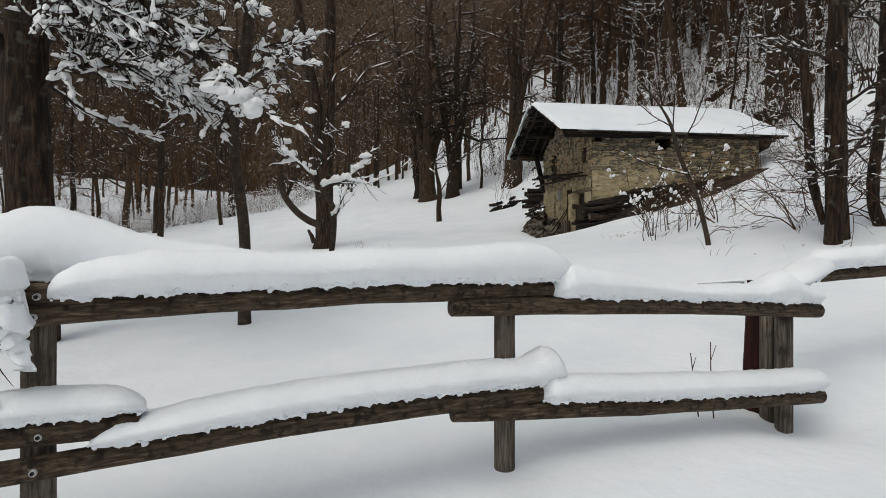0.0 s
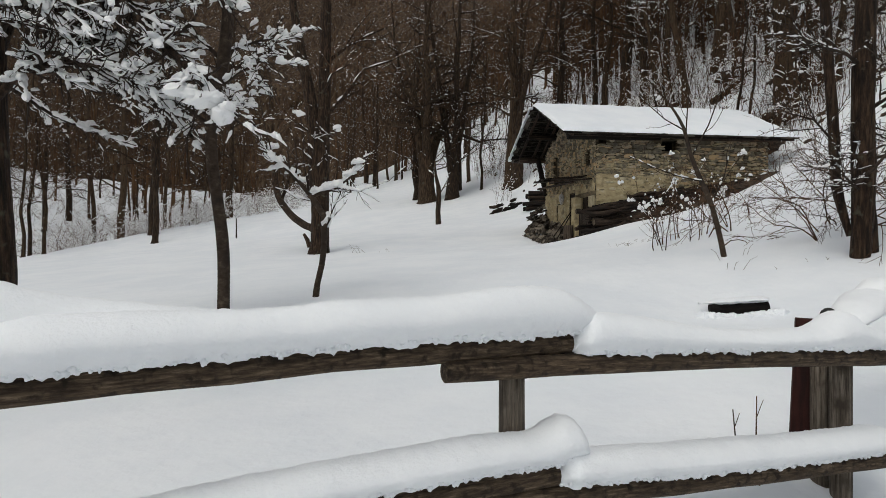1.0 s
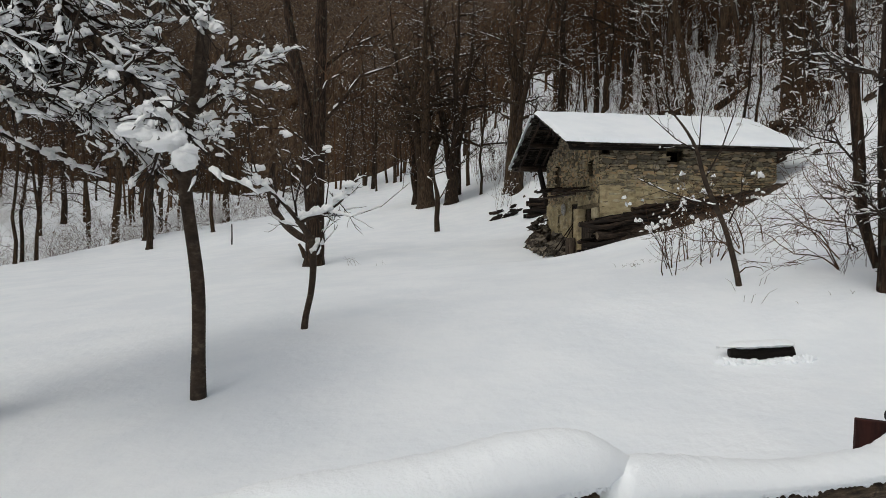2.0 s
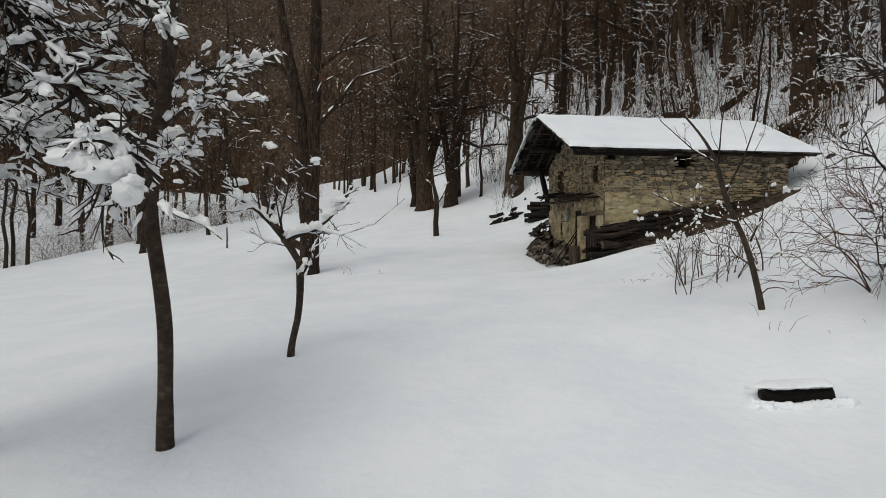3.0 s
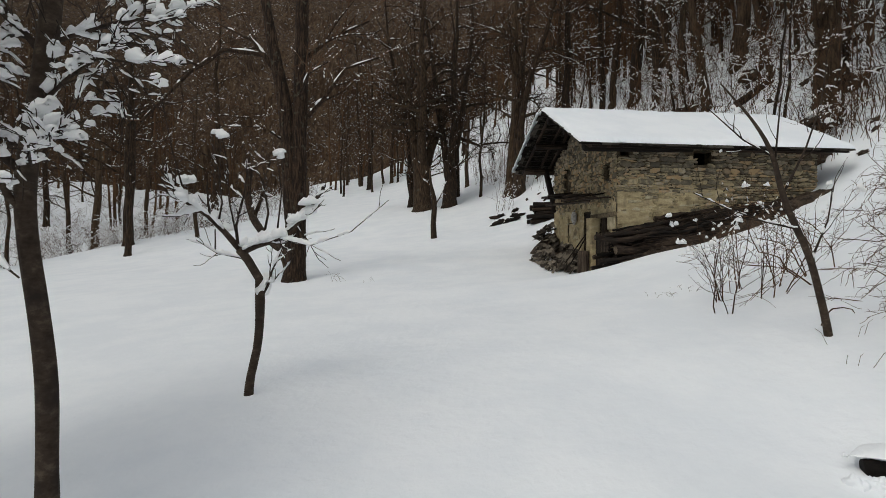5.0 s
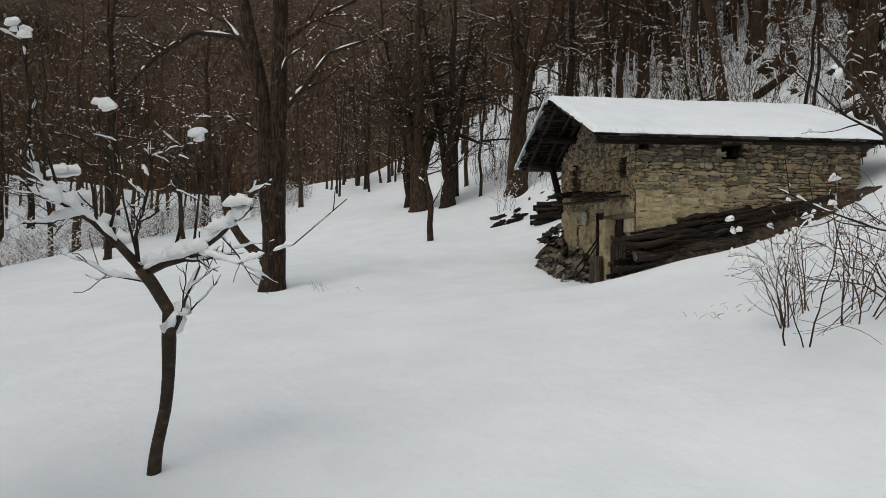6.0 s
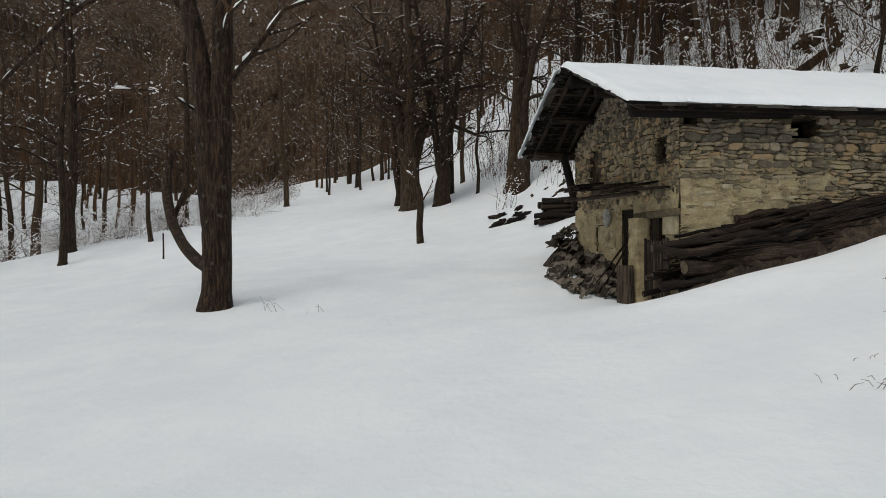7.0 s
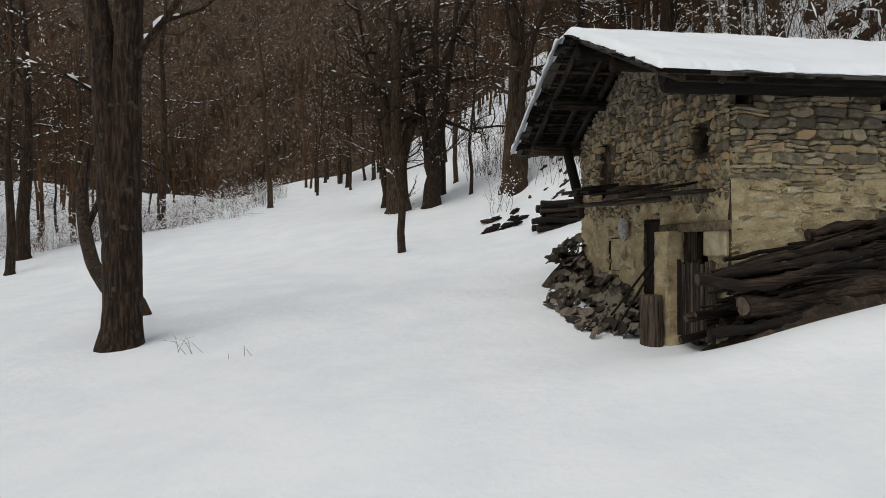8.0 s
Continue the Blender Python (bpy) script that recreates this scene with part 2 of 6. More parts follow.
def softplus(x, k=1.0):
    return x if x > 20 * k else k * math.log1p(math.exp(x / k))


PROFILE = [(-60, -4.0), (-3, -0.5), (3, -0.03), (4.6, 0.02), (7.5, 0.34), (10, 0.72), (12.5, 0.94), (21, 1.27), (32, 2.55), (37.5, 3.05), (43, 4.7), (50, 5.5), (60, 6.9), (75, 9.3), (90, 12.5)]
SLOPES = [(-60, 0.03), (2, 0.02), (7.5, 0.055), (10, 0.095), (21, 0.06), (40, 0.125), (60, 0.1), (90, 0.05)]


def along(table, y):
    if y <= table[0][0]:
        return table[0][1]
    for (a, p), (b, q) in zip(table, table[1:]):
        if y <= b:
            return p + (q - p) * (y - a) / (b - a)
    return table[-1][1]


def smooth_along(table, y, w):
    return sum(along(table, y + w * k) for k in (-1, -0.5, 0, 0.5, 1)) / 5


EDGE = [(-60, -60), (10, -34), (30, -27), (37, -24), (42, -20), (46, -17.8), (52, -15), (60, -14), (75, -13.5), (95, -14)]


def valley_side(x, y):
    """How far past the meadow's edge, down towards the valley."""
    return (along(EDGE, y) - x) * 0.85


def ground_z(x, y):
    z = smooth_along(PROFILE, y, 1.5 + max(y, 0) * 0.05)
    sx = smooth_along(SLOPES, y, 3)
    z += sx * (30 * math.tanh(x / 30))
    z += 0.235 * (softplus(x - 4.2, 0.8) - softplus(x - 40, 1)) * ease(4, 12, y)
    d = (x - 10) * 0.96 + (y - 21) * 0.28
    z += 0.52 * min(softplus(d, 1.5), 90) * ease(8, 20, y)
    e = valley_side(x, y)
    z += -2.2 * ease(0, 11, e) + 0.27 * softplus(min(e, 90) - 12, 2.0)
    # the hollow along the hut's front wall
    a, b = (x - 4.68) * 0.99 + (y - 19.27) * 0.139, (y - 19.27) * 0.99 - (x - 4.68) * 0.139
    z -= 0.55 * math.exp(-((a - 2.3) / 2.9) ** 2 - ((b - 0.5) / 1.1) ** 2)
    z -= 0.26 * math.exp(-((a + 0.2) / 1.0) ** 2 - ((b - 1.5) / 1.2) ** 2)
    z -= 0.04 * math.exp(-((x + 2.41) ** 2 + (y - 7.45) ** 2) / 0.3) + 0.04 * math.exp(-((x + 1.93) ** 2 + (y - 10.08) ** 2) / 0.3)
    z -= 0.15 * math.exp(-((x - 2.4) / 0.9) ** 2 - ((y - 4.0) / 0.8) ** 2)
    z -= 0.16 * math.exp(-((x - 3.5) / 1.5) ** 2 - ((y - 7.6) / 1.3) ** 2)
    z += 0.17 * math.exp(-((a - 0.3) / 1.7) ** 2 - ((b + 1.35) / 0.75) ** 2)
    z -= 0.09 * math.exp(-((x - 2.26) ** 2 + (y - 3.98) ** 2) / 0.06) + 0.05 * math.exp(-((x - 0.36) ** 2 + (y - 3.15) ** 2) / 0.035)
    n = 0.10 * nz(x * 0.16, y * 0.16) + 0.035 * nz(x * 0.6, y * 0.6, 3)
    far = ease(28, 60, y) * ease(2, 14, d)
    return z + n + far * 0.8 * nz(x * 0.2, y * 0.2, 7) + 0.25 * ease(2, 6, d) * nz(x * 0.9, y * 0.9, 5)


def steps(lo, near_lo, near_hi, hi, fine, grow):
    out, s, p = [], fine, near_lo
    while p > lo:
        s *= grow
        p -= s
        out.append(max(p, lo))
    out.reverse()
    k = int((near_hi - near_lo) / fine)
    out += [near_lo + i * (near_hi - near_lo) / k for i in range(k + 1)]
    s, p = fine, near_hi
    while p < hi:
        s *= grow
        p += s
        out.append(min(p, hi))
    return out


def build_ground():
    xs = steps(-420, -9, 12, 420, 0.13, 1.06)
    ys = steps(-60, 0.5, 26, 420, 0.13, 1.045)
    s = Shape()
    s.v = [(x, y, ground_z(x, y)) for y in ys for x in xs]
    w = len(xs)
    s.f = [(j * w + i, j * w + i + 1, (j + 1) * w + i + 1, (j + 1) * w + i) for j in range(len(ys) - 1) for i in range(w - 1)]
    tagged(part("ground", s, SNOW, None), "deep untrodden snow over sloping meadow and hillside", "ground", kind="structure")


build_ground()


def build_backdrop():
    """The far mountainside, closed with leafless woods, all round the valley."""
    s = Shape()
    foot = {}

    def at(a, b):
        w = radians(-120 + 240 * a)
        key = round(a, 5)
        if key not in foot:
            foot[key] = ground_z(math.sin(w) * 84, math.cos(w) * 84)
        k = 1.6 * nz(a * 330, b * 70) + 4 * nz(a * 60, b * 14, 4) + 9 * nz(a * 12, b * 4, 8)
        r = 88 + 95 * b + k
        return (math.sin(w) * r, math.cos(w) * r, foot[key] - 2.5 + 125 * b + 1.5 * nz(a * 300, b * 90, 2))

    s.grid(at, 460, 80)
    tagged(part("backdrop", s, WOODED, None), "far mountainside closed with brown leafless woods", "mountain", kind="structure")


build_backdrop()


# ---- the pole fence in front ----
def between(a, b):
    """The pose of a piece built along its own x axis, from a to b."""
    a, b = Vector(a), Vector(b)
    d = b - a
    return Matrix.Translation(a) @ d.to_track_quat("X", "Z").to_matrix().to_4x4(), d.length


def rail_shape(length, r, seed, bow=0.0, n=16):
    s = Shape()
    pts = [(length * i / n, 0.006 * nz(i * 6.4 / n, seed), bow * math.sin(math.pi * i / n) + 0.005 * nz(i * 8 / n, seed, 4)) for i in range(n + 1)]
    rad = [r * (1 + 0.06 * nz(i * 5.6 / n, seed, 9)) for i in range(n + 1)]
    e = r * 0.12
    pts = [(-e * 0 + 0.0, *pts[0][1:])] + [(e, *pts[0][1:])] + pts[1:-1] + [(length - e, *pts[-1][1:]), (length, *pts[-1][1:])]
    rad = [rad[0] * 0.9, rad[0]] + rad[1:-1] + [rad[-1], rad[-1] * 0.9]
    s.tube(pts, rad, 14)
    return s


def fence_rail(parent, a, b, r, seed, bow=0.0):
    m, length = between(a, b)
    return part("rail", rail_shape(length, r, seed, bow), RAIL, parent, m=m)


def post_shape(h, r, seed):
    s = Shape()
    n = 8
    s.tube([(0.004 * nz(i, seed), 0.004 * nz(i, seed, 3), -0.45 + (h + 0.45) * i / n) for i in range(n + 1)], [r * (1 + 0.03 * nz(i * 0.6, seed, 6)) for i in range(n + 1)], 14)
    return s


def bolt(parent, p, toward):
    s = Shape()
    d = Vector(toward).normalized()
    p = Vector(p)
    s.tube([p - d * 0.01, p + d * 0.004], [0.013, 0.013], 14)
    ob = part("bolt", s, STEEL, parent, "galvanised bolt and washer", smooth=False)
    s = Shape()
    s.tube([p, p + d * 0.011], [0.0078, 0.0072], 6)
    part("nut", s, DARK, ob, "dark nut", smooth=False)


# the section of a snow loaf: side (-1 to 1) and height (below nought: the hanging edge)
UP = (0.0, 0.03, 0.07, 0.12, 0.19, 0.28, 0.40, 0.54, 0.68, 0.81, 0.91, 0.975)
CAP = [(0.0, -0.25), (0.55, -0.4), (0.9, -1.0), (0.985, -0.55)] + [(1.0, f) for f in UP] + [(0.0, 1.0)] + [(-1.0, f) for f in reversed(UP)] + [(-0.985, -0.55), (-0.9, -1.0), (-0.55, -0.4)]


def snow_cap(a, b, r, width, height, seed, bow=0.0, mounds=(), ends=(0.09, 0.09), drop=0.004):
    """A loaf of snow along a rail, lumpy, with a ragged lower edge."""
    a, b = Vector(a), Vector(b)
    d = b - a
    length = d.length
    d.normalize()
    side = d.cross(Vector((0, 0, 1))).normalized()
    n = max(24, int(length / 0.012))
    k = len(CAP)
    s = Shape()
    for i in range(n + 1):
        t = i / n
        q = length * t
        c = a + d * q + Vector((0, 0, bow * math.sin(math.pi * t)))
        end = 1.0
        for taper, gone in ((ends[0], q), (ends[1], length - q)):
            e = max(0.0, (taper - gone) / taper)
            end *= (math.sqrt(max(0.0, 1 - e * e)) if taper < 0.2 else 1 - e * e * (3 - 2 * e)) * 0.97 + 0.03
        h = height * (1 + 0.22 * nz(q * 1.6, seed) + 0.015 * nz(q * 6, seed, 2))
        for pos, add, wide in mounds:
            h += add * math.exp(-((q - pos) / wide) ** 2)
        w = width * (1 + 0.12 * nz(q * 1.6, seed, 5) + 0.01 * nz(q * 6, seed, 8))
        for cx, hf in CAP:
            if hf >= 0:
                px, pz = cx * w * 0.5 * math.sqrt(max(0.0, 1 - hf ** 3.6)) * end * (0.48 + 0.52 * ease(0.0, 0.42, hf)), hf * h * end
            else:
                flank = 7 if cx > 0 else 0
                hang = drop + r * 0.5 * (0.1 + 0.75 * nz(q * 7, seed + flank, 1) + 0.42 * nz(q * 20, seed + flank, 6) + 0.45 * nz(q * 55, seed + flank, 3))
                px, pz = cx * w * 0.5 * end * 0.48, hf * max(hang, 0.004) * end
            p = c + side * px + Vector((0, 0, r * 1.12 + pz))
            low = 1.0 if hf < 0.2 else 0.6 if hf < 0.5 else 0.35
            g = low * (0.014 * nz(p.x * 16, p.y * 16, p.z * 22) + 0.011 * nz(p.x * 44, p.y * 44, p.z * 60) + 0.007 * nz(p.x * 110, p.y * 110, p.z * 110))
            p += side * (math.copysign(g, cx) if cx else 0) + Vector((0, 0, g if hf > 0.5 else g * 0.6))
            s.v.append(tuple(p))
    for i in range(n):
        for j in range(k):
            q = i * k
            s.f.append((q + j, q + (j + 1) % k, q + k + (j + 1) % k, q + k + j))
    s.f.append(tuple(range(k)))
    s.f.append(tuple(n * k + j for j in reversed(range(k))))
    # crumbs of loose snow along the lower edge
    rng = random.Random(seed)
    for _ in range(int(length / 0.0075)):
        i, j = rng.randrange(n + 1), rng.choice((4, 4, 5, 5, 6, 7, k - 4, k - 4, k - 5, k - 5, k - 6, k - 7))
        size = 0.005 + 0.012 * rng.random() ** 2
        q = len(s.v)
        c = Vector(s.v[i * k + j]) + (Vector(s.v[i * k]) - Vector(s.v[i * k + j])).normalized() * size * 0.35 + Vector((0, 0, rng.gauss(0, 0.004)))
        for z, e in ((-0.8, 0.55), (0.0, 1.0), (0.75, 0.6)):
            for m in range(6):
                w = math.pi * (m / 3 + z * 0.1)
                f = size * e * rng.uniform(0.7, 1.3)
                s.v.append((c.x + math.cos(w) * f, c.y + math.sin(w) * f, c.z + z * size * rng.uniform(0.8, 1.2)))
        for m in range(6):
            for o in (q, q + 6):
                s.f.append((o + m, o + (m + 1) % 6, o + 6 + (m + 1) % 6, o + 6 + m))
        s.f.append(tuple(q + m for m in reversed(range(6))))
        s.f.append(tuple(q + 12 + m for m in range(6)))
    ob = part("snow_cap", s, RAIL_SNOW, None)
    return tagged(ob, "thick lumpy loaf of fresh snow lying along a fence rail", "snow", "snow on the fence rails")


POSTS = [(-1.55, 2.35), (0.325, 3.24), (2.24, 4.03)]


def build_fence():
    f = thing("fence", pose(0, 0, 0), "rustic fence of weathered round timber poles, snow on the rails", "fence")
    tops = [0.95, 0.90, 0.76]
    for i, (x, y) in enumerate(POSTS):
        z = ground_z(x, y)
        part("post", post_shape(tops[i] - z - 0.05, 0.055 if i else 0.06, i * 5), POST, f, m=pose(x, y, z))
    rails = [((-3.4, 1.72, 0.90), (-1.33, 2.335, 0.93), 0.046, 0.0), ((-3.4, 1.72, 0.345), (-1.17, 2.375, 0.425), 0.046, 0.0),
             ((-1.72, 2.18, 0.849), (0.69, 3.32, 0.880), 0.046, 0.024), ((-1.78, 2.15, 0.267), (0.645, 3.25, 0.350), 0.046, 0.03),
             ((0.037, 3.0, 0.815), (2.42, 3.945, 0.704), 0.046, 0.016), ((0.045, 3.0, 0.298), (2.43, 3.945, 0.157), 0.046, -0.015),
             ((2.78, 4.67, 0.885), (5.2, 5.3, 1.02), 0.045, 0.0)]
    for i, (a, b, r, bow) in enumerate(rails):
        fence_rail(f, a, b, r, i * 3 + 1, bow)
    for (x, y, z) in [(-1.46, 2.235, 0.925), (-1.46, 2.215, 0.852), (-1.46, 2.245, 0.410), (-1.46, 2.215, 0.290), (0.41, 3.152, 0.885), (0.41, 3.112, 0.802),
                      (0.41, 3.105, 0.352), (0.41, 3.112, 0.272), (2.32, 3.865, 0.709), (2.34, 3.872, 0.162), (0.55, 3.217, 0.882)]:
        bolt(f, (x - 0.02, y - 0.004, z), (0.25, -1, 0))
    part("brace_post", post_shape(0.70 - ground_z(2.19, 4.14), 0.05, 33), POST, f, "plain post set beside the end post", m=pose(2.19, 4.14, ground_z(2.19, 4.14)))
    x, y = 4.9, 5.28
    part("post", post_shape(1.0 - ground_z(x, y), 0.055, 41), POST, f, m=pose(x, y, ground_z(x, y)))
    # dark red board post with a round iron cap behind the end post
    r = thing("board_post", pose(2.13, 4.2, ground_z(2.13, 4.2), 0, 2.5, -20), "dark red painted wooden board post beside the fence", "post")
    s = Shape()
    s.box((-0.08, -0.022, -0.3), (0.06, 0.022, 0.885 - ground_z(2.13, 4.2)))
    bevelled(part("board", s, RED, r, smooth=False), 0.006)
    s = Shape()
    top = 0.885 - ground_z(2.13, 4.2)
    s.tube([(0.10, -0.07, top + 0.01), (0.10, -0.065, top + 0.012), (0.10, 0.06, top + 0.02)], [0.036, 0.046, 0.046], 18)
    part("pipe_end", s, DARK, r, "round black iron pipe end")
    # snow on the rails
    snow_cap((-3.3, 1.75, 0.94), (0.05, 3.0, 0.90), 0.054, 0.27, 0.19, 2, mounds=[(1.85, 0.10, 0.26), (0.7, 0.06, 0.3)], ends=(0.2, 1.6))
    snow_cap((-1.48, 2.285, 0.86), (0.9, 3.41, 0.872), 0.048, 0.25, 0.165, 3, 0.02, mounds=[(1.95, 0.03, 0.3), (0.0, -0.05, 0.2)], ends=(0.11, 0.45))
    snow_cap((0.58, 3.23, 0.80), (2.40, 3.94, 0.708), 0.046, 0.23, 0.10, 4, mounds=[(0.05, 0.075, 0.5), (1.62, 0.09, 0.13)])
    snow_cap((-3.3, 1.75, 0.35), (-1.15, 2.385, 0.42), 0.054, 0.22, 0.088, 5, mounds=[(1.85, 0.03, 0.25)], ends=(0.09, 0.16))
    snow_cap((-1.35, 2.332, 0.295), (0.63, 3.25, 0.352), 0.048, 0.23, 0.13, 6, 0.03, mounds=[(2.07, 0.06, 0.09), (0.0, -0.035, 0.4)], ends=(0.15, 0.09))
    snow_cap((0.50, 3.17, 0.270), (2.43, 3.945, 0.157), 0.046, 0.22, 0.135, 7, -0.015)
    snow_cap((2.62, 4.6, 0.88), (5.2, 5.3, 1.02), 0.054, 0.24, 0.15, 8, ends=(0.3, 0.09))
    snow_cap((2.2, 3.95, 0.76), (2.95, 4.76, 0.885), 0.054, 0.3, 0.13, 14, ends=(0.4, 0.4))
    # snow that has slid over the end of the rail and hangs down the post
    s = Shape()
    n = 36
    s.tube([(-1.6 + 0.03 * nz(i * 0.3, 3) + 0.0045 * i, 2.13 + 0.012 * nz(i * 0.4, 7), 1.0 - 0.0092 * i) for i in range(n)],
           [max(0.118 - 0.0031 * i + 0.022 * nz(i * 0.27, 5) + 0.012 * nz(i * 0.9, 8), 0.01) for i in range(n)], 26)
    s.v = [(x + 0.014 * nz(x * 24, y * 24, z * 24) + 0.012 * nz(x * 65, y * 65, z * 65), y + 0.014 * nz(x * 24, y * 24, z * 24 + 9) + 0.008 * nz(x * 65, y * 65, z * 65 + 4), z) for x, y, z in s.v]
    tagged(part("hanging_snow", s, RAIL_SNOW, None), "ragged tongue of snow hanging over the fence post", "snow")

    # a sprig of dead leaves caught on the end of the rail, and two stalks behind it
    sprig = thing("leaf_sprig", pose(-1.62, 2.16, 0.72), "sprig of curled brown dead leaves on the fence post", "leaves")
    s = Shape()
    s.tube([(-0.12, 0, 0.12), (0, 0, 0.06), (0.08, -0.02, -0.05), (0.12, -0.02, -0.1)], [0.003, 0.003, 0.002, 0.001], 5)
    part("twig", s, TWIG, sprig)
    for x, y, z, a, b in ((0.02, 0, 0.06, 30, 20), (0.05, -0.02, 0.0, -40, 60), (-0.05, 0, 0.1, 70, 10), (0.0, -0.02, -0.12, 10, 80), (0.06, -0.01, -0.16, 50, -30)):
        s = Shape()
        s.grid(lambda i, j: ((i - 0.5) * 0.045 * math.sin(math.pi * (0.06 + 0.9 * j)) + 0.006 * math.sin(j * 5), 0.012 * math.cos((i - 0.5) * 4), -0.07 * j), 4, 6)
        ob = part("leaf", s, LEAF, sprig, m=pose(x, y, z, a, b, a * 2))
        ob.modifiers.new("thick", "SOLIDIFY").thickness = 0.001
    for a, b in (((1.64, 3.92), (1.555, 3.85, 0.445)), ((1.735, 3.92), (1.68, 3.85, 0.516))):
        g = ground_z(*a)
        s = Shape()
        s.tube([(a[0], a[1], g - 0.05), (a[0] * 0.6 + b[0] * 0.4, a[1], g * 0.5 + b[2] * 0.5), b], [0.005, 0.004, 0.003], 5)
        k = Vector((a[0] * 0.3 + b[0] * 0.7, a[1] * 0.5 + b[1] * 0.5, g * 0.25 + b[2] * 0.75))
        s.tube([k, (b[0] + 0.035, b[1], b[2] - 0.02)], [0.003, 0.002], 4)
        tagged(part("stalk", s, TWIG, None), "thin dry stalk standing in snow behind the fence", "stalk", "stalks behind the fence")


build_fence()


# ---- the stone hut ----
HUT = pose(4.68, 19.27, 0, 0, 0, 8)
LONG, DEEP, THICK, RIDGE_Y, RIDGE_Z, PITCH = 5.7, 4.95, 0.45, 2.5, 6.13, 0.468


def roof_z(y):
    return RIDGE_Z - PITCH * abs(y - RIDGE_Y)


def wall_cells(lo, hi, openings):
    """Rectangles of (s, z) that fill a wall round its openings."""
    ss = sorted({lo[0], hi[0], *[o[0] for o in openings], *[o[1] for o in openings]})
    zs = sorted({lo[1], hi[1], *[o[2] for o in openings], *[o[3] for o in openings]})
    for a, b in zip(ss, ss[1:]):
        for c, d in zip(zs, zs[1:]):
            s, z = (a + b) / 2, (c + d) / 2
            if not any(o[0] < s < o[1] and o[2] < z < o[3] for o in openings):
                yield a, b, c, d


FRONT_HOLES = [(2.12, 2.70, 4.30, 4.66), (0.08, 0.32, 4.50, 4.70)]
GABLE_HOLES = [(0.46, 0.80, 3.97, 4.36), (3.42, 3.98, 3.62, 4.62), (1.72, 2.26, 0.6, 3.14), (0.46, 1.1, 0.6, 2.98), (3.16, 3.62, 2.3, 2.86)]


def masonry(rng, lo, hi, zlo, zhi, wide, high, wave, split):
    """Rubble masonry, fitted tightly: yields the outlines (s, z) of the stones, course by course."""
    seed = rng.uniform(0, 90)

    def level(z, k):
        return lambda s: z + wave * nz(s * 2.3, k * 7.3, seed) + 0.45 * wave * nz(s * 7.5, k * 3.1, seed + 5)

    z, k = zlo, 0
    while z < zhi:
        h = rng.uniform(*high)
        low, top = level(z, k), level(z + h, k + 1)
        z, k = z + h, k + 1
        s = lo - rng.uniform(0, wide[0])
        while s < hi:
            w = rng.uniform(*wide) * (0.7 + 0.6 * rng.random() ** 2)
            a, b = max(s, lo), min(s + w, hi)
            s += w
            if b - a < 0.035:
                continue
            parts = [(0.0, 1.0)]
            if h > 0.09 and rng.random() < split:
                c = rng.uniform(0.38, 0.62)
                parts = [(0.0, c), (c, 1.0)]
            for f0, f1 in parts:
                j = rng.uniform(0.003, 0.009)
                sl, sr = rng.uniform(-0.03, 0.03), rng.uniform(-0.03, 0.03)
                c0, c1, c2, c3 = (rng.uniform(0.08, 0.2) if rng.random() < 0.55 else rng.uniform(0.25, 0.42) for _ in range(4))
                out = []
                for u, v in ((c0, 0), (1 - c1, 0), (1, c1), (1, 1 - c2), (1 - c2, 1), (c3, 1), (0, 1 - c3), (0, c0)):
                    x = a + (b - a) * u + (sl * (1 - u) + sr * u) * (v - 0.5) * 2
                    f = f0 + (f1 - f0) * v
                    q = low(x) * (1 - f) + top(x) * f
                    out.append((x + (j if u < 0.5 else -j) * (1 if u in (0, 1) else 0.3) + rng.uniform(-0.005, 0.005),
                                q + (j if v < 0.5 else -j) * (1 if v in (0, 1) else 0.3) + rng.uniform(-0.004, 0.004)))
                yield out


def stone_shape(rng, out, place, proud):
    """One stone from its outline: sides, a worn edge and a broken, slightly tilted face."""
    s, n = Shape(), len(out)
    cx, cz = sum(p[0] for p in out) / n, sum(p[1] for p in out) / n
    tx, tz = rng.uniform(-0.22, 0.22) * proud, rng.uniform(-0.28, 0.2) * proud
    wide = max(abs(p[0] - cx) for p in out) + 0.01
    tall = max(abs(p[1] - cz) for p in out) + 0.01
    for depth, k in ((-0.05, 1.0), (proud * 0.62, 1.0), (proud, 0.89)):
        for x, z in out:
            d = depth if depth < 0 else depth + tx * (x - cx) / wide + tz * (z - cz) / tall + rng.uniform(-0.12, 0.12) * proud
            s.v.append(place(cx + (x - cx) * k, cz + (z - cz) * k, d))
    for a in (0, 1):
        s.f += [(a * n + k, a * n + (k + 1) % n, (a + 1) * n + (k + 1) % n, (a + 1) * n + k) for k in range(n)]
    s.v.append(place(cx + rng.uniform(-0.2, 0.2) * wide, cz + rng.uniform(-0.2, 0.2) * tall, proud * rng.uniform(0.95, 1.25)))
    s.f += [(2 * n + k, 2 * n + (k + 1) % n, 3 * n) for k in range(n)]
    return s


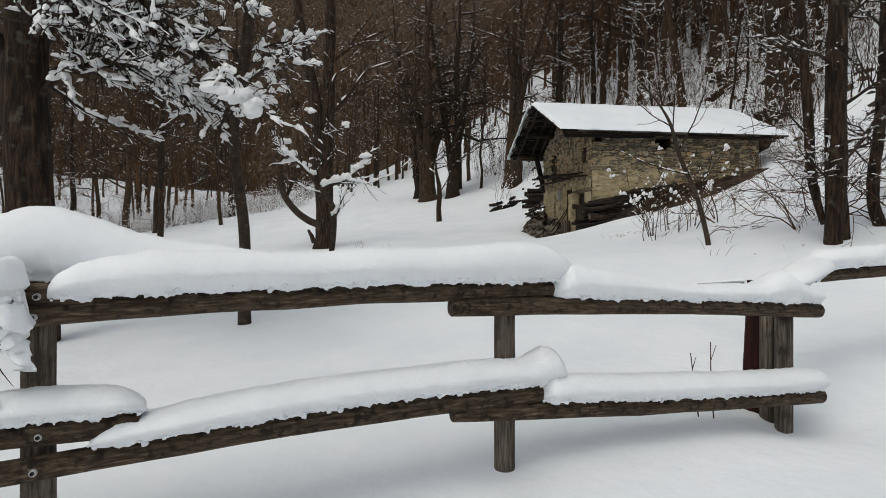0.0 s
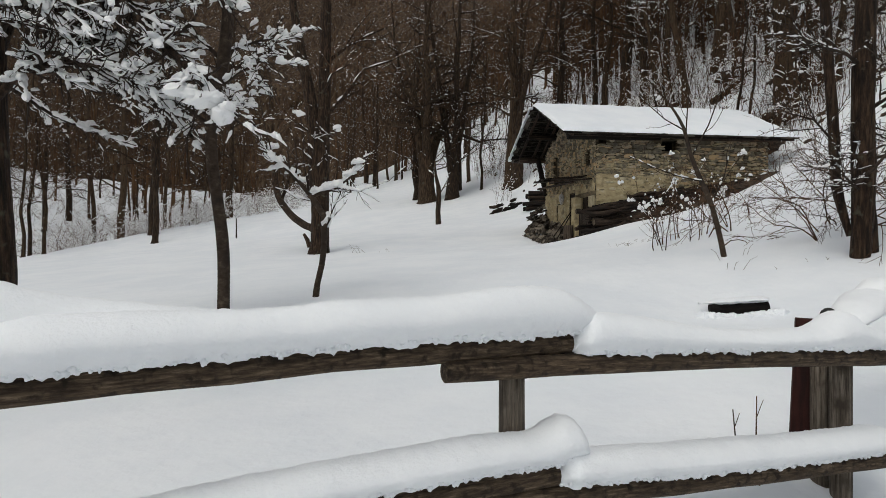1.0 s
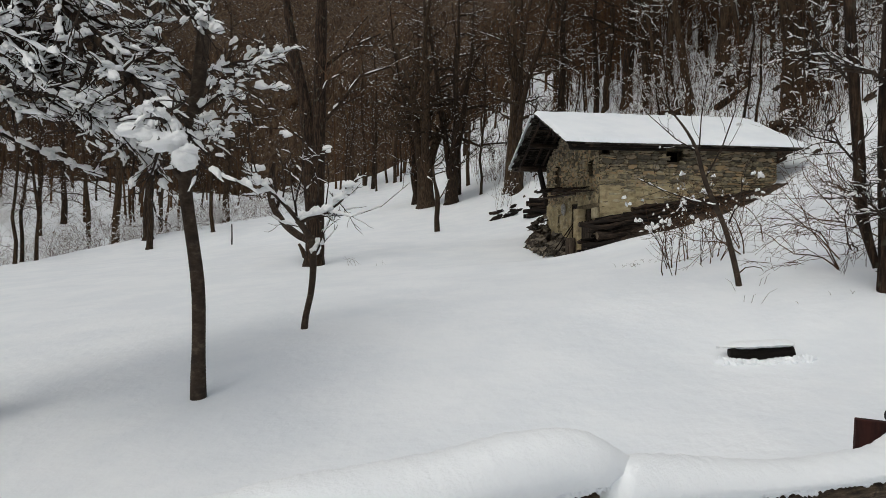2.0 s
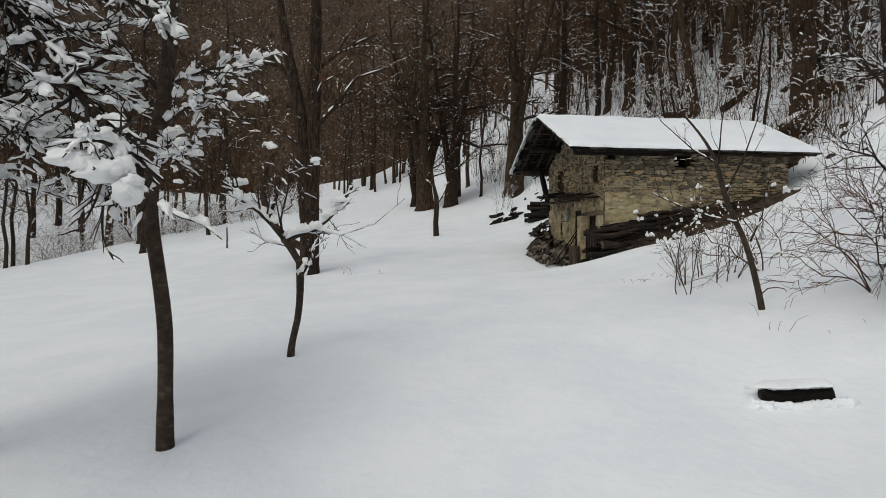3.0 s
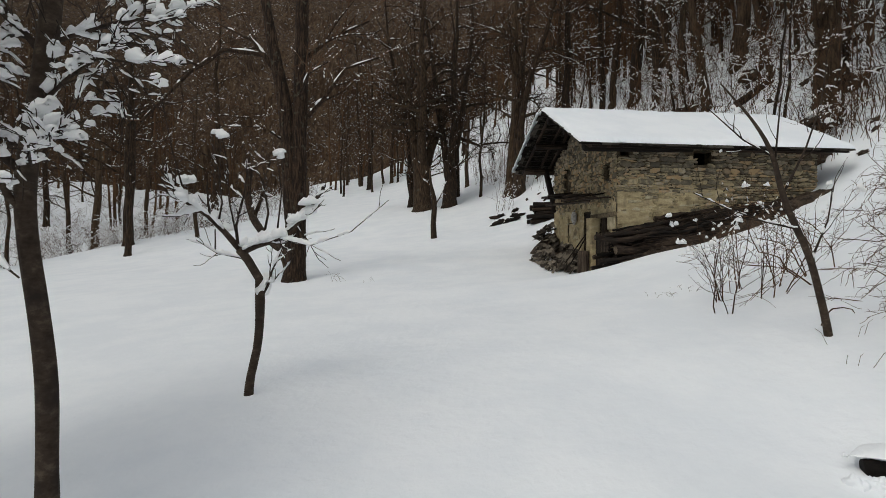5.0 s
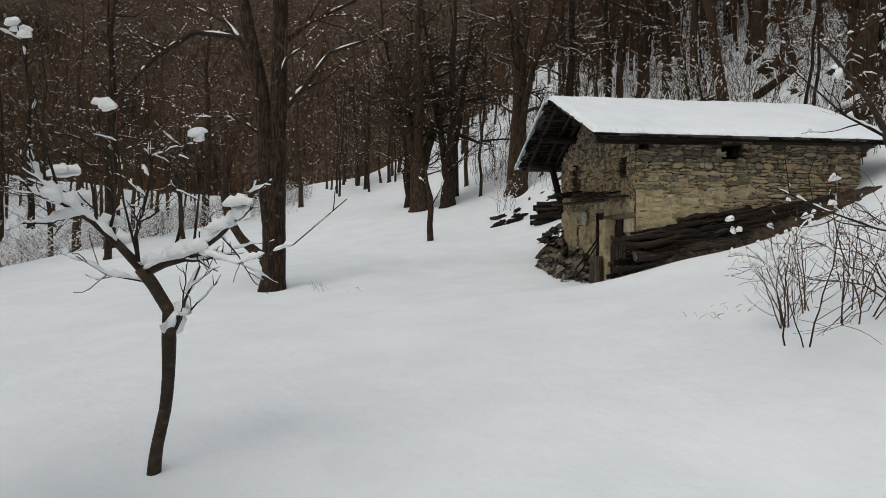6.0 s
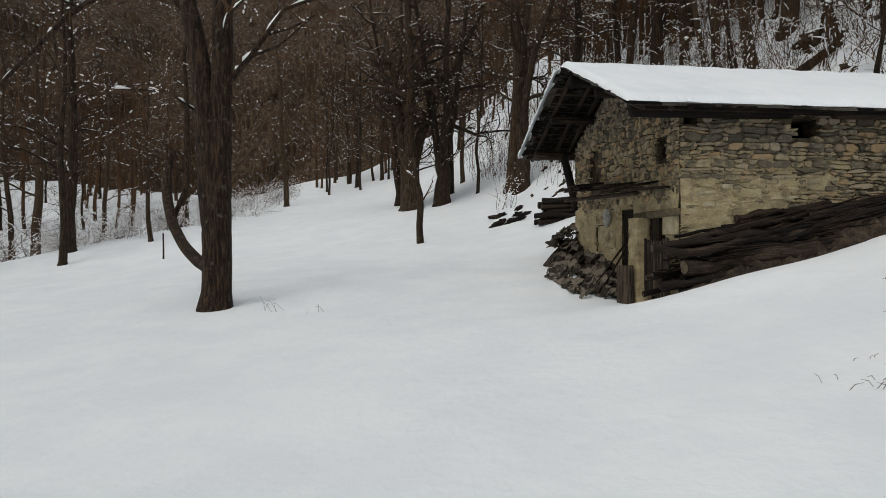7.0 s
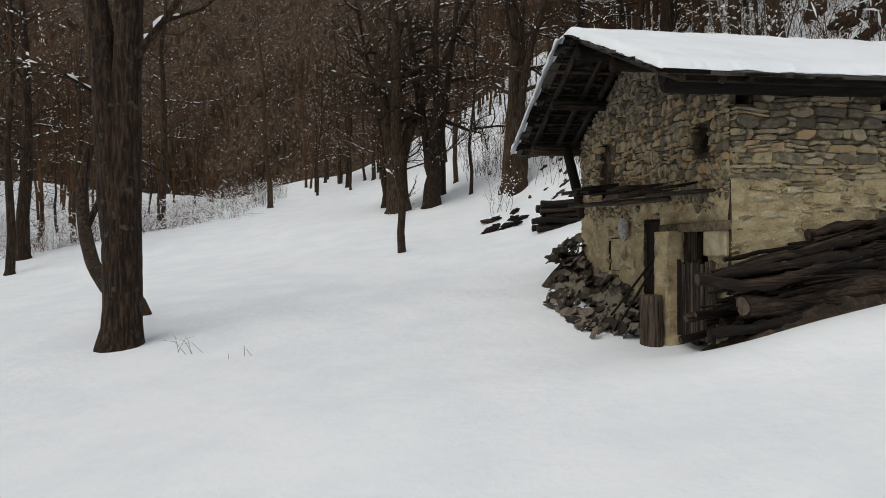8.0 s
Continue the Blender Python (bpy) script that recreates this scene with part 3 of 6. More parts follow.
def build_hut():
    rng = random.Random(5)
    hut = thing("stone_hut", HUT, "old dry-stone hut with yellow render and a snow-covered slab roof", "hut")
    front, gable, back, side = Shape(), Shape(), Shape(), Shape()
    for a, b, c, d in wall_cells((0, 0.6), (LONG, 4.86), FRONT_HOLES):
        front.box((a, 0, c), (b, THICK, d))
    for a, b, c, d in wall_cells((THICK, 0.6), (DEEP, 4.86), [o for o in GABLE_HOLES if o[0] > THICK]):
        gable.box((0, a, c), (THICK, b, d))
    q = len(gable.v)
    tri = [(0.35, 4.86), (DEEP - 0.35, 4.86), (DEEP - 0.35, roof_z(DEEP - 0.35) - 0.1), (RIDGE_Y, RIDGE_Z - 0.1), (0.35, roof_z(0.35) - 0.1)]
    gable.v += [(x, y, z) for x in (0, THICK) for y, z in tri]
    gable.f += [tuple(q + k for k in reversed(range(5))), tuple(q + 5 + k for k in range(5))] + [(q + k, q + (k + 1) % 5, q + 5 + (k + 1) % 5, q + 5 + k) for k in range(5)]
    back.box((THICK, DEEP - THICK, 0.6), (LONG, DEEP, 4.86))
    side.box((LONG - THICK, THICK, 0.6), (LONG, DEEP - THICK, 4.86))
    q = len(side.v)
    side.v += [(x, y, z) for x in (LONG - THICK, LONG) for y, z in tri]
    side.f += [tuple(q + k for k in reversed(range(5))), tuple(q + 5 + k for k in range(5))] + [(q + k, q + (k + 1) % 5, q + 5 + (k + 1) % 5, q + 5 + k) for k in range(5)]
    w_front = part("wall", front.weld(), JOINT, hut, "front wall, stones above and yellow render below", smooth=False)
    w_gable = part("wall", gable.weld(), JOINT, hut, "gable wall of small stones over crumbling render", smooth=False)
    part("wall", back, JOINT, hut, smooth=False)
    part("wall", side, JOINT, hut, smooth=False)
    s = Shape()
    s.box((THICK + 0.01, THICK + 0.01, 0.7), (LONG - THICK - 0.01, DEEP - THICK - 0.01, 0.8))
    part("floor", s, DARK, hut, smooth=False)

    # roof: slabs on battens, purlins and rafters, with a wide overhang at the gable
    x0, x1, e0, e1 = -1.2, 6.32, -0.62, 5.62
    for ya, yb in ((e0, RIDGE_Y), (RIDGE_Y, e1)):
        s = Shape()
        s.v = [(x, y, roof_z(y) + dz) for dz in (0.0, 0.05) for x, y in ((x0 + 0.1, ya), (x1, ya), (x1, yb), (x0 + 0.1, yb))]
        s.f = [(3, 2, 1, 0), (4, 5, 6, 7), (0, 1, 5, 4), (1, 2, 6, 5), (2, 3, 7, 6), (3, 0, 4, 7)]
        part("roof", s, VERGE, hut, "dark roof of stone slabs", smooth=False)
    # stepped slabs along the verge and the eaves
    for sgn in (-1, 1):
        n = 17
        for k in range(n):
            ya = RIDGE_Y + sgn * (0.02 + (e1 - RIDGE_Y) * k / n)
            yb = RIDGE_Y + sgn * (0.06 + (e1 - RIDGE_Y) * (k + 1.25) / n)
            s = Shape()
            lo, hi = min(ya, yb), max(ya, yb)
            zc = roof_z((ya + yb) / 2)
            t = rng.uniform(0.025, 0.05)
            s.box((x0 - rng.uniform(0, 0.07), lo, -t / 2), (x0 + 0.5, hi, t / 2), rng, 0.012)
            mid = (lo + hi) / 2
            slope = -sgn * PITCH * 0.72
            s.v = [(x, y, zc + 0.035 + z + (y - mid) * slope) for x, y, z in s.v]
            part("slate", s, VERGE, hut, smooth=False)
    x = x0
    while x < x1 - 0.1:
        w = rng.uniform(0.3, 0.6)
        s = Shape()
        t = rng.uniform(0.025, 0.045)
        s.box((x, e0 - rng.uniform(0.0, 0.06), 0), (min(x + w, x1), e0 + 0.35, t), rng, 0.01)
        s.v = [(a, b, roof_z(b) + c + 0.005) for a, b, c in s.v]
        part("slate", s, VERGE, hut, smooth=False)
        x += w + 0.01

    def log(name, a, b, r, label="", sides=12, mat=TIMBER):
        m, length = between(a, b)
        s = rail_shape(length, r, rng.random() * 50)
        return part(name, s, mat, hut, label, m=m)

    for y, r in ((-0.12, 0.095), (RIDGE_Y, 0.12), (DEEP + 0.12, 0.11), (1.25, 0.095), (3.75, 0.095)):
        z = roof_z(y) - (0.13 if y > 0 else 0.03) - r
        log("purlin", (x0 + 0.15 + rng.random() * 0.12, y, z), (0.3 if 0.5 < y < 4.5 else x1 - 0.3, y, z), r, "round log purlin under the overhang")
    for x in (-0.95, -0.45, -0.12):
        for sgn in (-1, 1):
            ye = e1 - 0.05 if sgn > 0 else e0 + 0.05
            log("rafter", (x, RIDGE_Y, RIDGE_Z - 0.06), (x, ye, roof_z(ye) - 0.06), 0.05, "dark rafter")
    for sgn in (-1, 1):
        for k in range(11):
            y = RIDGE_Y + sgn * (0.2 + 0.27 * k)
            m, length = between((x0 + 0.05 + rng.random() * 0.1, y, roof_z(y) - 0.012), (0.15, y, roof_z(y) - 0.012))
            s = Shape()
            s.box((0, -0.055, -0.014), (length, 0.055, 0.012), rng, 0.006)
            part("batten", s, TIMBER, hut, smooth=False, m=m)
    # eaves beam, with joist ends showing below it
    m, length = between((x0 + 0.3, e0 + 0.12, roof_z(e0 + 0.12) - 0.07), (x1 - 0.1, e0 + 0.12, roof_z(e0 + 0.12) - 0.07))
    s = Shape()
    s.box((0, -0.035, -0.03), (length, 0.035, 0.04), rng, 0.008)
    part("eaves_beam", s, TIMBER, hut, smooth=False, m=m)
    for x in (-0.55, 0.75, 1.42, 3.2, 4.4, 5.4):
        log("joist", (x, -0.42 - 0.1 * rng.random(), 4.76), (x, 0.3, 4.80), 0.07, "round joist end")
    log("wall_plate", (-0.95, -0.16, 4.70), (2.0, -0.14, 4.74), 0.135, "thick dark log under the eaves")
    log("wall_plate", (2.85, -0.14, 4.73), (6.0, -0.14, 4.76), 0.11, "thick dark log under the eaves")
    # brace from the wall to the back eaves
    log("brace", (-0.02, DEEP - 0.1, 3.3), (-0.3, DEEP + 0.1, 4.75), 0.10)

    # porch roof of old planks over the door
    can = part("canopy", Shape(), TIMBER, hut, "sagging plank canopy over the door")
    for k in range(9):
        y = 0.55 + 0.40 * k + rng.uniform(-0.08, 0.08)
        s = Shape()
        s.box((-0.85 + rng.uniform(-0.2, 0.15), -0.2, 0), (0.02, 0.2, 0.04), rng, 0.03)
        s.v = [(a, b + y, c + 3.46 + 0.04 * k + a * 0.12 + rng.uniform(-0.02, 0.02) + 0.05 * (k % 2)) for a, b, c in s.v]
        part("plank", s, TIMBER, can, smooth=False)
    m, length = between((-0.55, 0.5, 3.36), (-0.5, 4.35, 3.50))
    part("pole", rail_shape(length, 0.04, 3), TIMBER, can, m=m)
    # stone pillar, lintel and pale block by the door
    s = Shape()
    def block(w, k):
        return math.copysign(abs(w) ** 0.32, w) * k

    s.grid(lambda a, b: (-0.12 + block(math.cos(a * 6.2832), 0.15 + 0.06 * (1 - b) ** 3) + 0.02 * nz(a * 9, b * 9) + 0.012 * nz(a * 30, b * 24),
                         1.27 + block(math.sin(a * 6.2832), 0.19 + 0.08 * (1 - b) ** 3) + 0.02 * nz(a * 9, b * 9, 5) + 0.012 * nz(a * 30, b * 24, 8), 0.9 + 2.04 * b), 44, 40)
    part("pillar", s, MORTAR, hut, "rendered stone door pillar with rounded edges")
    s = Shape()
    s.box((-0.10, -0.02, 2.93), (0.2, 1.6, 3.05), rng, 0.014)
    bevelled(part("lintel", s, LINTEL, hut, "long stone lintel", smooth=False), 0.015)
    s = Shape()
    s.box((-0.05, 0.02, 2.60), (0.25, 0.52, 2.925), rng, 0.012)
    bevelled(part("block", s, BLOCK, hut, "pale dressed corner block", smooth=False), 0.015)
    s = Shape()
    s.box((0.03, 1.6, 1.2), (0.09, 2.4, 3.12))
    part("door", s, TIMBER_UP, hut, "dark weathered plank door, half hidden", smooth=False)
    s = Shape()
    s.box((0.06, 0.84, 1.2), (0.12, 1.1, 2.98))
    part("shutter", s, TIMBER_UP, hut, smooth=False)
    s = Shape()
    s.box((0.10, 3.3, 3.6), (0.14, 4.1, 4.64))
    part("infill", s, JOINT, hut, "recessed blocked window", smooth=False)
    s = Shape()
    s.box((0.015, 3.1, 2.25), (0.06, 3.7, 2.9))
    part("infill", s, MORTAR, hut, "shallow blocked niche", smooth=False)

    # stones of the two visible walls, and the render that still clings below
    def f_bare(s, z):
        """Above nought: bare stone; below: render."""
        edge = 2.25 + 0.8 * nz(s * 0.9, z * 1.1) + 0.3 * nz(s * 3, z * 3, 2)
        return max(s - edge - 0.5 * (z - 2.6), (z - 3.55 - 0.2 * nz(s * 1.6, 3) - 0.12 * nz(s * 5, z * 5)) * 1.2)

    def g_bare(s, z):
        return z - 3.35 - 0.35 * nz(s * 1.1, 9) - 0.15 * nz(s * 4, z * 4)

    def render_coat(wall, lo, hi, bare, holes, out):
        s = Shape()
        nu, nv = int((hi[0] - lo[0]) / 0.045), int((hi[1] - lo[1]) / 0.045)

        def at(a, b):
            q, z = lo[0] + (hi[0] - lo[0]) * a, lo[1] + (hi[1] - lo[1]) * b
            k = ease(0.12, -0.35, bare(q, z))
            d = 0.004 + 0.026 * k + 0.009 * nz(q * 5, z * 7) + 0.007 * nz(q * 15, z * 19, 4)
            crack = abs(nz(q * 2.2, z * 5.5, 8))
            d -= 0.022 * ease(0.055, 0.0, crack)
            return out(q, z, d)

        s.grid(at, nu, nv)
        keep = []
        for i, f in enumerate(s.f):
            q, z = lo[0] + (hi[0] - lo[0]) * (i % nu + 0.5) / nu, lo[1] + (hi[1] - lo[1]) * (i // nu + 0.5) / nv
            if bare(q, z) < 0.5 + 0.25 * nz(q * 6, z * 6, 3) and not any(o[0] < q < o[1] and o[2] < z < o[3] for o in holes):
                keep.append(f)
        s.f = keep
        part("render", s, MORTAR, wall, "crumbling yellow lime render")

    render_coat(w_front, (0.0, 1.2), (4.2, 4.3), f_bare, FRONT_HOLES, lambda q, z, d: (q, -d, z))
    render_coat(w_gable, (0.0, 1.2), (DEEP, 4.2), g_bare, GABLE_HOLES, lambda q, z, d: (-d, q, z))

    def lay(wall, stones, place, bare, grey_from, holes, under, shown):
        rest = {STONE: Shape(), STONE_GREY: Shape(), WASHED: Shape()}
        laid = 0
        for out in sorted(stones, key=lambda o: min(p[0] for p in o)):
            c, m = sum(p[0] for p in out) / 8, sum(p[1] for p in out) / 8
            if max(p[1] for p in out) > under(c) or any(o[0] - 0.02 < c < o[1] + 0.02 and o[2] - 0.02 < m < o[3] + 0.02 for o in holes):
                continue
            bared = bare(c, m) > -0.05
            if not bared and rng.random() > shown:
                continue
            grey = m + 0.5 * nz(c * 0.8, m * 0.8, 6) + rng.uniform(-0.35, 0.35) > grey_from
            mat = (STONE_GREY if grey else STONE) if bared else WASHED
            shape = stone_shape(rng, out, place, rng.uniform(0.02, 0.055) if bared else rng.uniform(0.034, 0.052))
            if laid < 300:
                part("stone", shape, mat, wall, smooth=False)
                laid += 1
            else:
                r = rest[mat]
                q = len(r.v)
                r.v += shape.v
                r.f += [tuple(q + k for k in f) for f in shape.f]
        for mat, r in rest.items():
            if r.v:
                tagged(part("stonework", r, mat, wall, smooth=False), kind="stuff")

    lay(w_front, masonry(rng, 0.0, LONG, 1.9, 4.8, (0.09, 0.46), (0.05, 0.17), 0.055, 0.34), lambda q, z, d: (q, -d, z), f_bare, 4.28, FRONT_HOLES, lambda c: 4.86, 0.5)
    lay(w_gable, masonry(rng, 0.0, DEEP, 1.6, 6.1, (0.06, 0.23), (0.07, 0.16), 0.085, 0.3), lambda q, z, d: (-d, q, z), g_bare, 4.8,
        GABLE_HOLES + [(-0.1, 1.7, 1.0, 3.2)], lambda c: roof_z(c) - 0.1, 0.16)


build_hut()


def build_roof_snow():
    s = Shape()
    x0, x1, e0, e1 = -1.24, 6.34, -0.62, 5.66

    def at(a, b):
        # round the loaf: a along the ridge, b from the front eaves over the ridge to the back eaves
        x = x0 + (x1 - x0) * a
        t = abs(2 * b - 1)
        y = RIDGE_Y + (1 if b > 0.5 else -1) * t * (RIDGE_Y - e0)
        ragged = 0.045 * nz(x * 4, 2) + 0.035 * nz(x * 13, 6)
        edge_y = min(1.0, (1 - t) / 0.045) ** 0.5
        edge_x = min(1.0, min(a, 1 - a) / 0.012) ** 0.5
        top = (0.125 - 0.015 * t) * edge_y * edge_x * (1 + 0.18 * nz(x * 0.9, y * 0.9, 4)) + 0.02 * nz(x * 3, y * 3)
        y += (1 if b > 0.5 else -1) * ragged * ease(0.93, 1.0, t)
        x += 0.02 * nz(y * 6, 1) * (1 if a > 0.98 or a < 0.02 else 0)
        if a < 0.001 and b > 0.5:
            x -= 0.10
            top -= 0.05
        base = RIDGE_Z + 0.06 - PITCH * math.sqrt((y - RIDGE_Y) ** 2 + 0.012)
        return (x, y, base + top)

    s.grid(at, 260, 130)
    s.grid(lambda a, b: (x0 + (x1 - x0) * a, e0 + (e1 - e0) * b, roof_z(e0 + (e1 - e0) * b) + 0.052), 1, 2)
    ys = [RIDGE_Y + 0.2 + (e1 - RIDGE_Y - 0.2) * k / 40 for k in range(41)]
    s.tube([(x0 - 0.055 + 0.02 * nz(y * 7, 3), y, roof_z(y) + 0.10 + 0.012 * nz(y * 6, 8)) for y in ys], [0.034 * (1 + 0.7 * nz(y * 5, 5)) for y in ys], 8)
    ob = part("roof_snow", s, SNOW, None, m=HUT)
    tagged(ob, "smooth thick blanket of snow lying on the hut roof", "snow")


build_roof_snow()


def build_woodpile():
    rng = random.Random(12)
    hut = HUT

    def base(x):
        return ground_z(*(hut @ Vector((x, -0.6, 0))).to_2d())

    def top(x):
        return 2.62 + 0.22 * x if x < 1 else 2.84 + 0.145 * (x - 1)

    def foot(x):
        return 1.62 + 0.24 * (x + 0.6) if x < 2 else 2.24 + 0.30 * (x - 2)

    made = [(-0.92, 3.3, -0.80, 0.95, 0.07, 0.02), (-0.40, 4.0, -0.82, 0.46, 0.13, 0.45), (-0.82, 2.6, -0.86, 0.24, 0.055, 0.5)]
    for k in range(96):
        lay_y = rng.uniform(-0.85, -0.12)
        h = rng.uniform(0.02, 1.0) * (0.72 + 0.32 * (lay_y + 0.85) / 0.73)
        a = rng.uniform(-0.5, 2.4)
        made.append((a, min(a + rng.uniform(1.8, 4.2), 4.3 + 0.8 * rng.random()), lay_y, h, rng.uniform(0.02, 0.045) * (1 if rng.random() < 0.75 else 1.7), None))
    for k in range(16):
        a = rng.uniform(-0.8, -0.3)
        made.append((a, a + rng.uniform(1.6, 3.2), rng.uniform(-0.78, -0.1), rng.uniform(0.0, 0.95), rng.uniform(0.03, 0.07), None))
    for i, (xa, xb, y, h, r, rise) in enumerate(made):
        za = foot(xa) + (top(xa) - foot(xa)) * h
        zb = za + rise if rise is not None else foot(xb) + (top(xb) - foot(xb)) * min(max(h + rng.uniform(-0.15, 0.12), 0.02), 1.0)
        m, length = between((xa, y, za), (xb, y + rng.uniform(-0.05, 0.1), zb))
        s = rail_shape(length, r, i * 7.0, n=44)
        s.v = [(x, a * (1 + 0.3 * nz(x * 1.7, i) + 0.35 * nz(x * 7, a * 40, i)) + 0.12 * nz(x * 0.8, i, 4) + 0.03 * nz(x * 3, i, 14), b * (1 + 0.25 * nz(x * 2.1, i, 2) + 0.35 * nz(x * 7, b * 40, i + 5)) + 0.12 * nz(x * 0.9, i, 9) + 0.03 * nz(x * 3, i, 19)) for x, a, b in s.v]
        ob = part("log", s, TIMBER, None, m=hut @ m)
        tagged(ob, "long dark weathered log stacked along the hut wall", "log", "logs stacked along the wall")
        e = Shape()
        c = [sum(v[k] for v in s.v[:14]) / 14 for k in range(3)]
        e.v = [(-0.004 + 0.004 * nz(k, i), c[1] + (s.v[k][1] - c[1]) * 0.93, c[2] + (s.v[k][2] - c[2]) * 0.93) for k in range(14)] + [(-0.008, c[1], c[2])]
        e.f = [((k + 1) % 14, k, 14) for k in range(14)]
        part("cut_end", e, CUT_END if i in (1, 9, 23) else TIMBER_UP, ob, "sawn end", smooth=False)
    # thin sticks and bark, tangled among the logs
    s = Shape()
    for k in range(420):
        xa = rng.uniform(-0.5, 4.6)
        ln = rng.uniform(0.5, 1.8)
        y = rng.uniform(-0.9, -0.1)
        z = foot(xa) + rng.uniform(0.1, 1.0) * (top(xa) - foot(xa)) * (0.75 + 0.35 * (y + 0.9))
        d = Vector((1, rng.uniform(-0.18, 0.18), rng.uniform(-0.05, 0.3)))
        p = Vector((xa, y, z))
        s.tube([p, p + d * ln * 0.5 + Vector((0, 0, rng.uniform(-0.03, 0.04))), p + d * ln], [0.016, 0.013, 0.007], 4)
    tagged(part("sticks", s, TIMBER, None, m=hut), "tangle of thin dry sticks on the woodpile", "sticks", kind="stuff")
    # bare earth that the pile keeps free of snow
    s = Shape()

    def earth(a, b):
        x = -0.45 + 5.9 * a
        y = -1.12 + 1.12 * b
        w = hut @ Vector((x, y, 0))
        swell = max(math.sin(math.pi * a), 0.0) ** 0.5 * ease(0.0, 0.3, b)
        return (x, y + (1 - b) * (0.16 * nz(x * 2.2, 3) + 0.09 * nz(x * 7, 8)) + 0.05 * nz(x * 3, b * 3), ground_z(w.x, w.y) - 0.05 + 0.40 * swell + 0.06 * nz(x * 5, y * 5) + 0.03 * nz(x * 14, y * 14))

    s.grid(earth, 180, 24)
    tagged(part("earth", s, EARTH, None, m=hut), "strip of bare dark earth under the woodpile", "earth", kind="stuff")
    # standing chopping log, brushwood bundle, leaning poles and a hanging sack by the door
    lo = hut @ Vector((-0.46, 1.16, 0))
    s = Shape()
    s.tube([(0.006 * nz(i, 1), 0.006 * nz(i, 2), -0.2 + 0.13 * i) for i in range(8)], [0.165, 0.165, 0.16, 0.158, 0.157, 0.157, 0.156, 0.15], 18)
    ob = part("chopping_block", s, TIMBER_UP, None, m=pose(lo.x, lo.y, ground_z(lo.x, lo.y)))
    tagged(ob, "upright sawn log standing by the hut door", "log")
    gate = thing("board_gate", hut @ pose(-0.17, 0.06, 1.5), "dark weathered gate of narrow upright boards beside the pillar", "gate")
    y = 0.0
    while y < 0.86:
        w = rng.uniform(0.035, 0.075)
        s = Shape()
        s.box((-0.012 - rng.uniform(0, 0.008), y, 0), (0.012, y + w - 0.002, rng.uniform(0.96, 1.06)), rng, 0.003)
        part("board", s, TIMBER_UP, gate, smooth=False)
        y += w
    for z in (0.25, 0.85):
        s = Shape()
        s.box((0.014, -0.02, z), (0.045, 0.9, z + 0.07), rng, 0.006)
        part("batten", s, TIMBER_UP, gate, smooth=False)
    for a, b in (((-0.85, 2.1, 1.4), (-0.06, 1.52, 2.75)), ((-0.75, 1.8, 1.4), (-0.16, 1.44, 2.6))):
        m, length = between(a, b)
        tagged(part("pole", rail_shape(length, 0.018, 4), TIMBER, None, m=hut @ m), "thin wooden pole leaning against the door pillar", "pole", "poles by the door")
    s = Shape()
    s.grid(lambda a, b: ((0.03 + 0.13 * abs(math.sin(math.pi * min(1, 0.12 + b * 0.9))) ** 0.8) * math.cos(a * 6.2832) * (1 + 0.25 * nz(a * 5, b * 4)) * 0.7,
                         (0.03 + 0.13 * abs(math.sin(math.pi * min(1, 0.12 + b * 0.9))) ** 0.8) * math.sin(a * 6.2832) * (1 + 0.25 * nz(a * 5, b * 4, 3)), -0.55 * b), 20, 14)
    s.tube([(0, 0, -0.02), (0.02, 0, 0.3)], [0.006, 0.006], 5)
    tagged(part("sack", s, SACK, None, m=hut @ pose(-0.14, 2.75, 3.2) @ Matrix.Scale(0.72, 4)), "grey cloth sack hanging under the canopy", "sack")


build_woodpile()


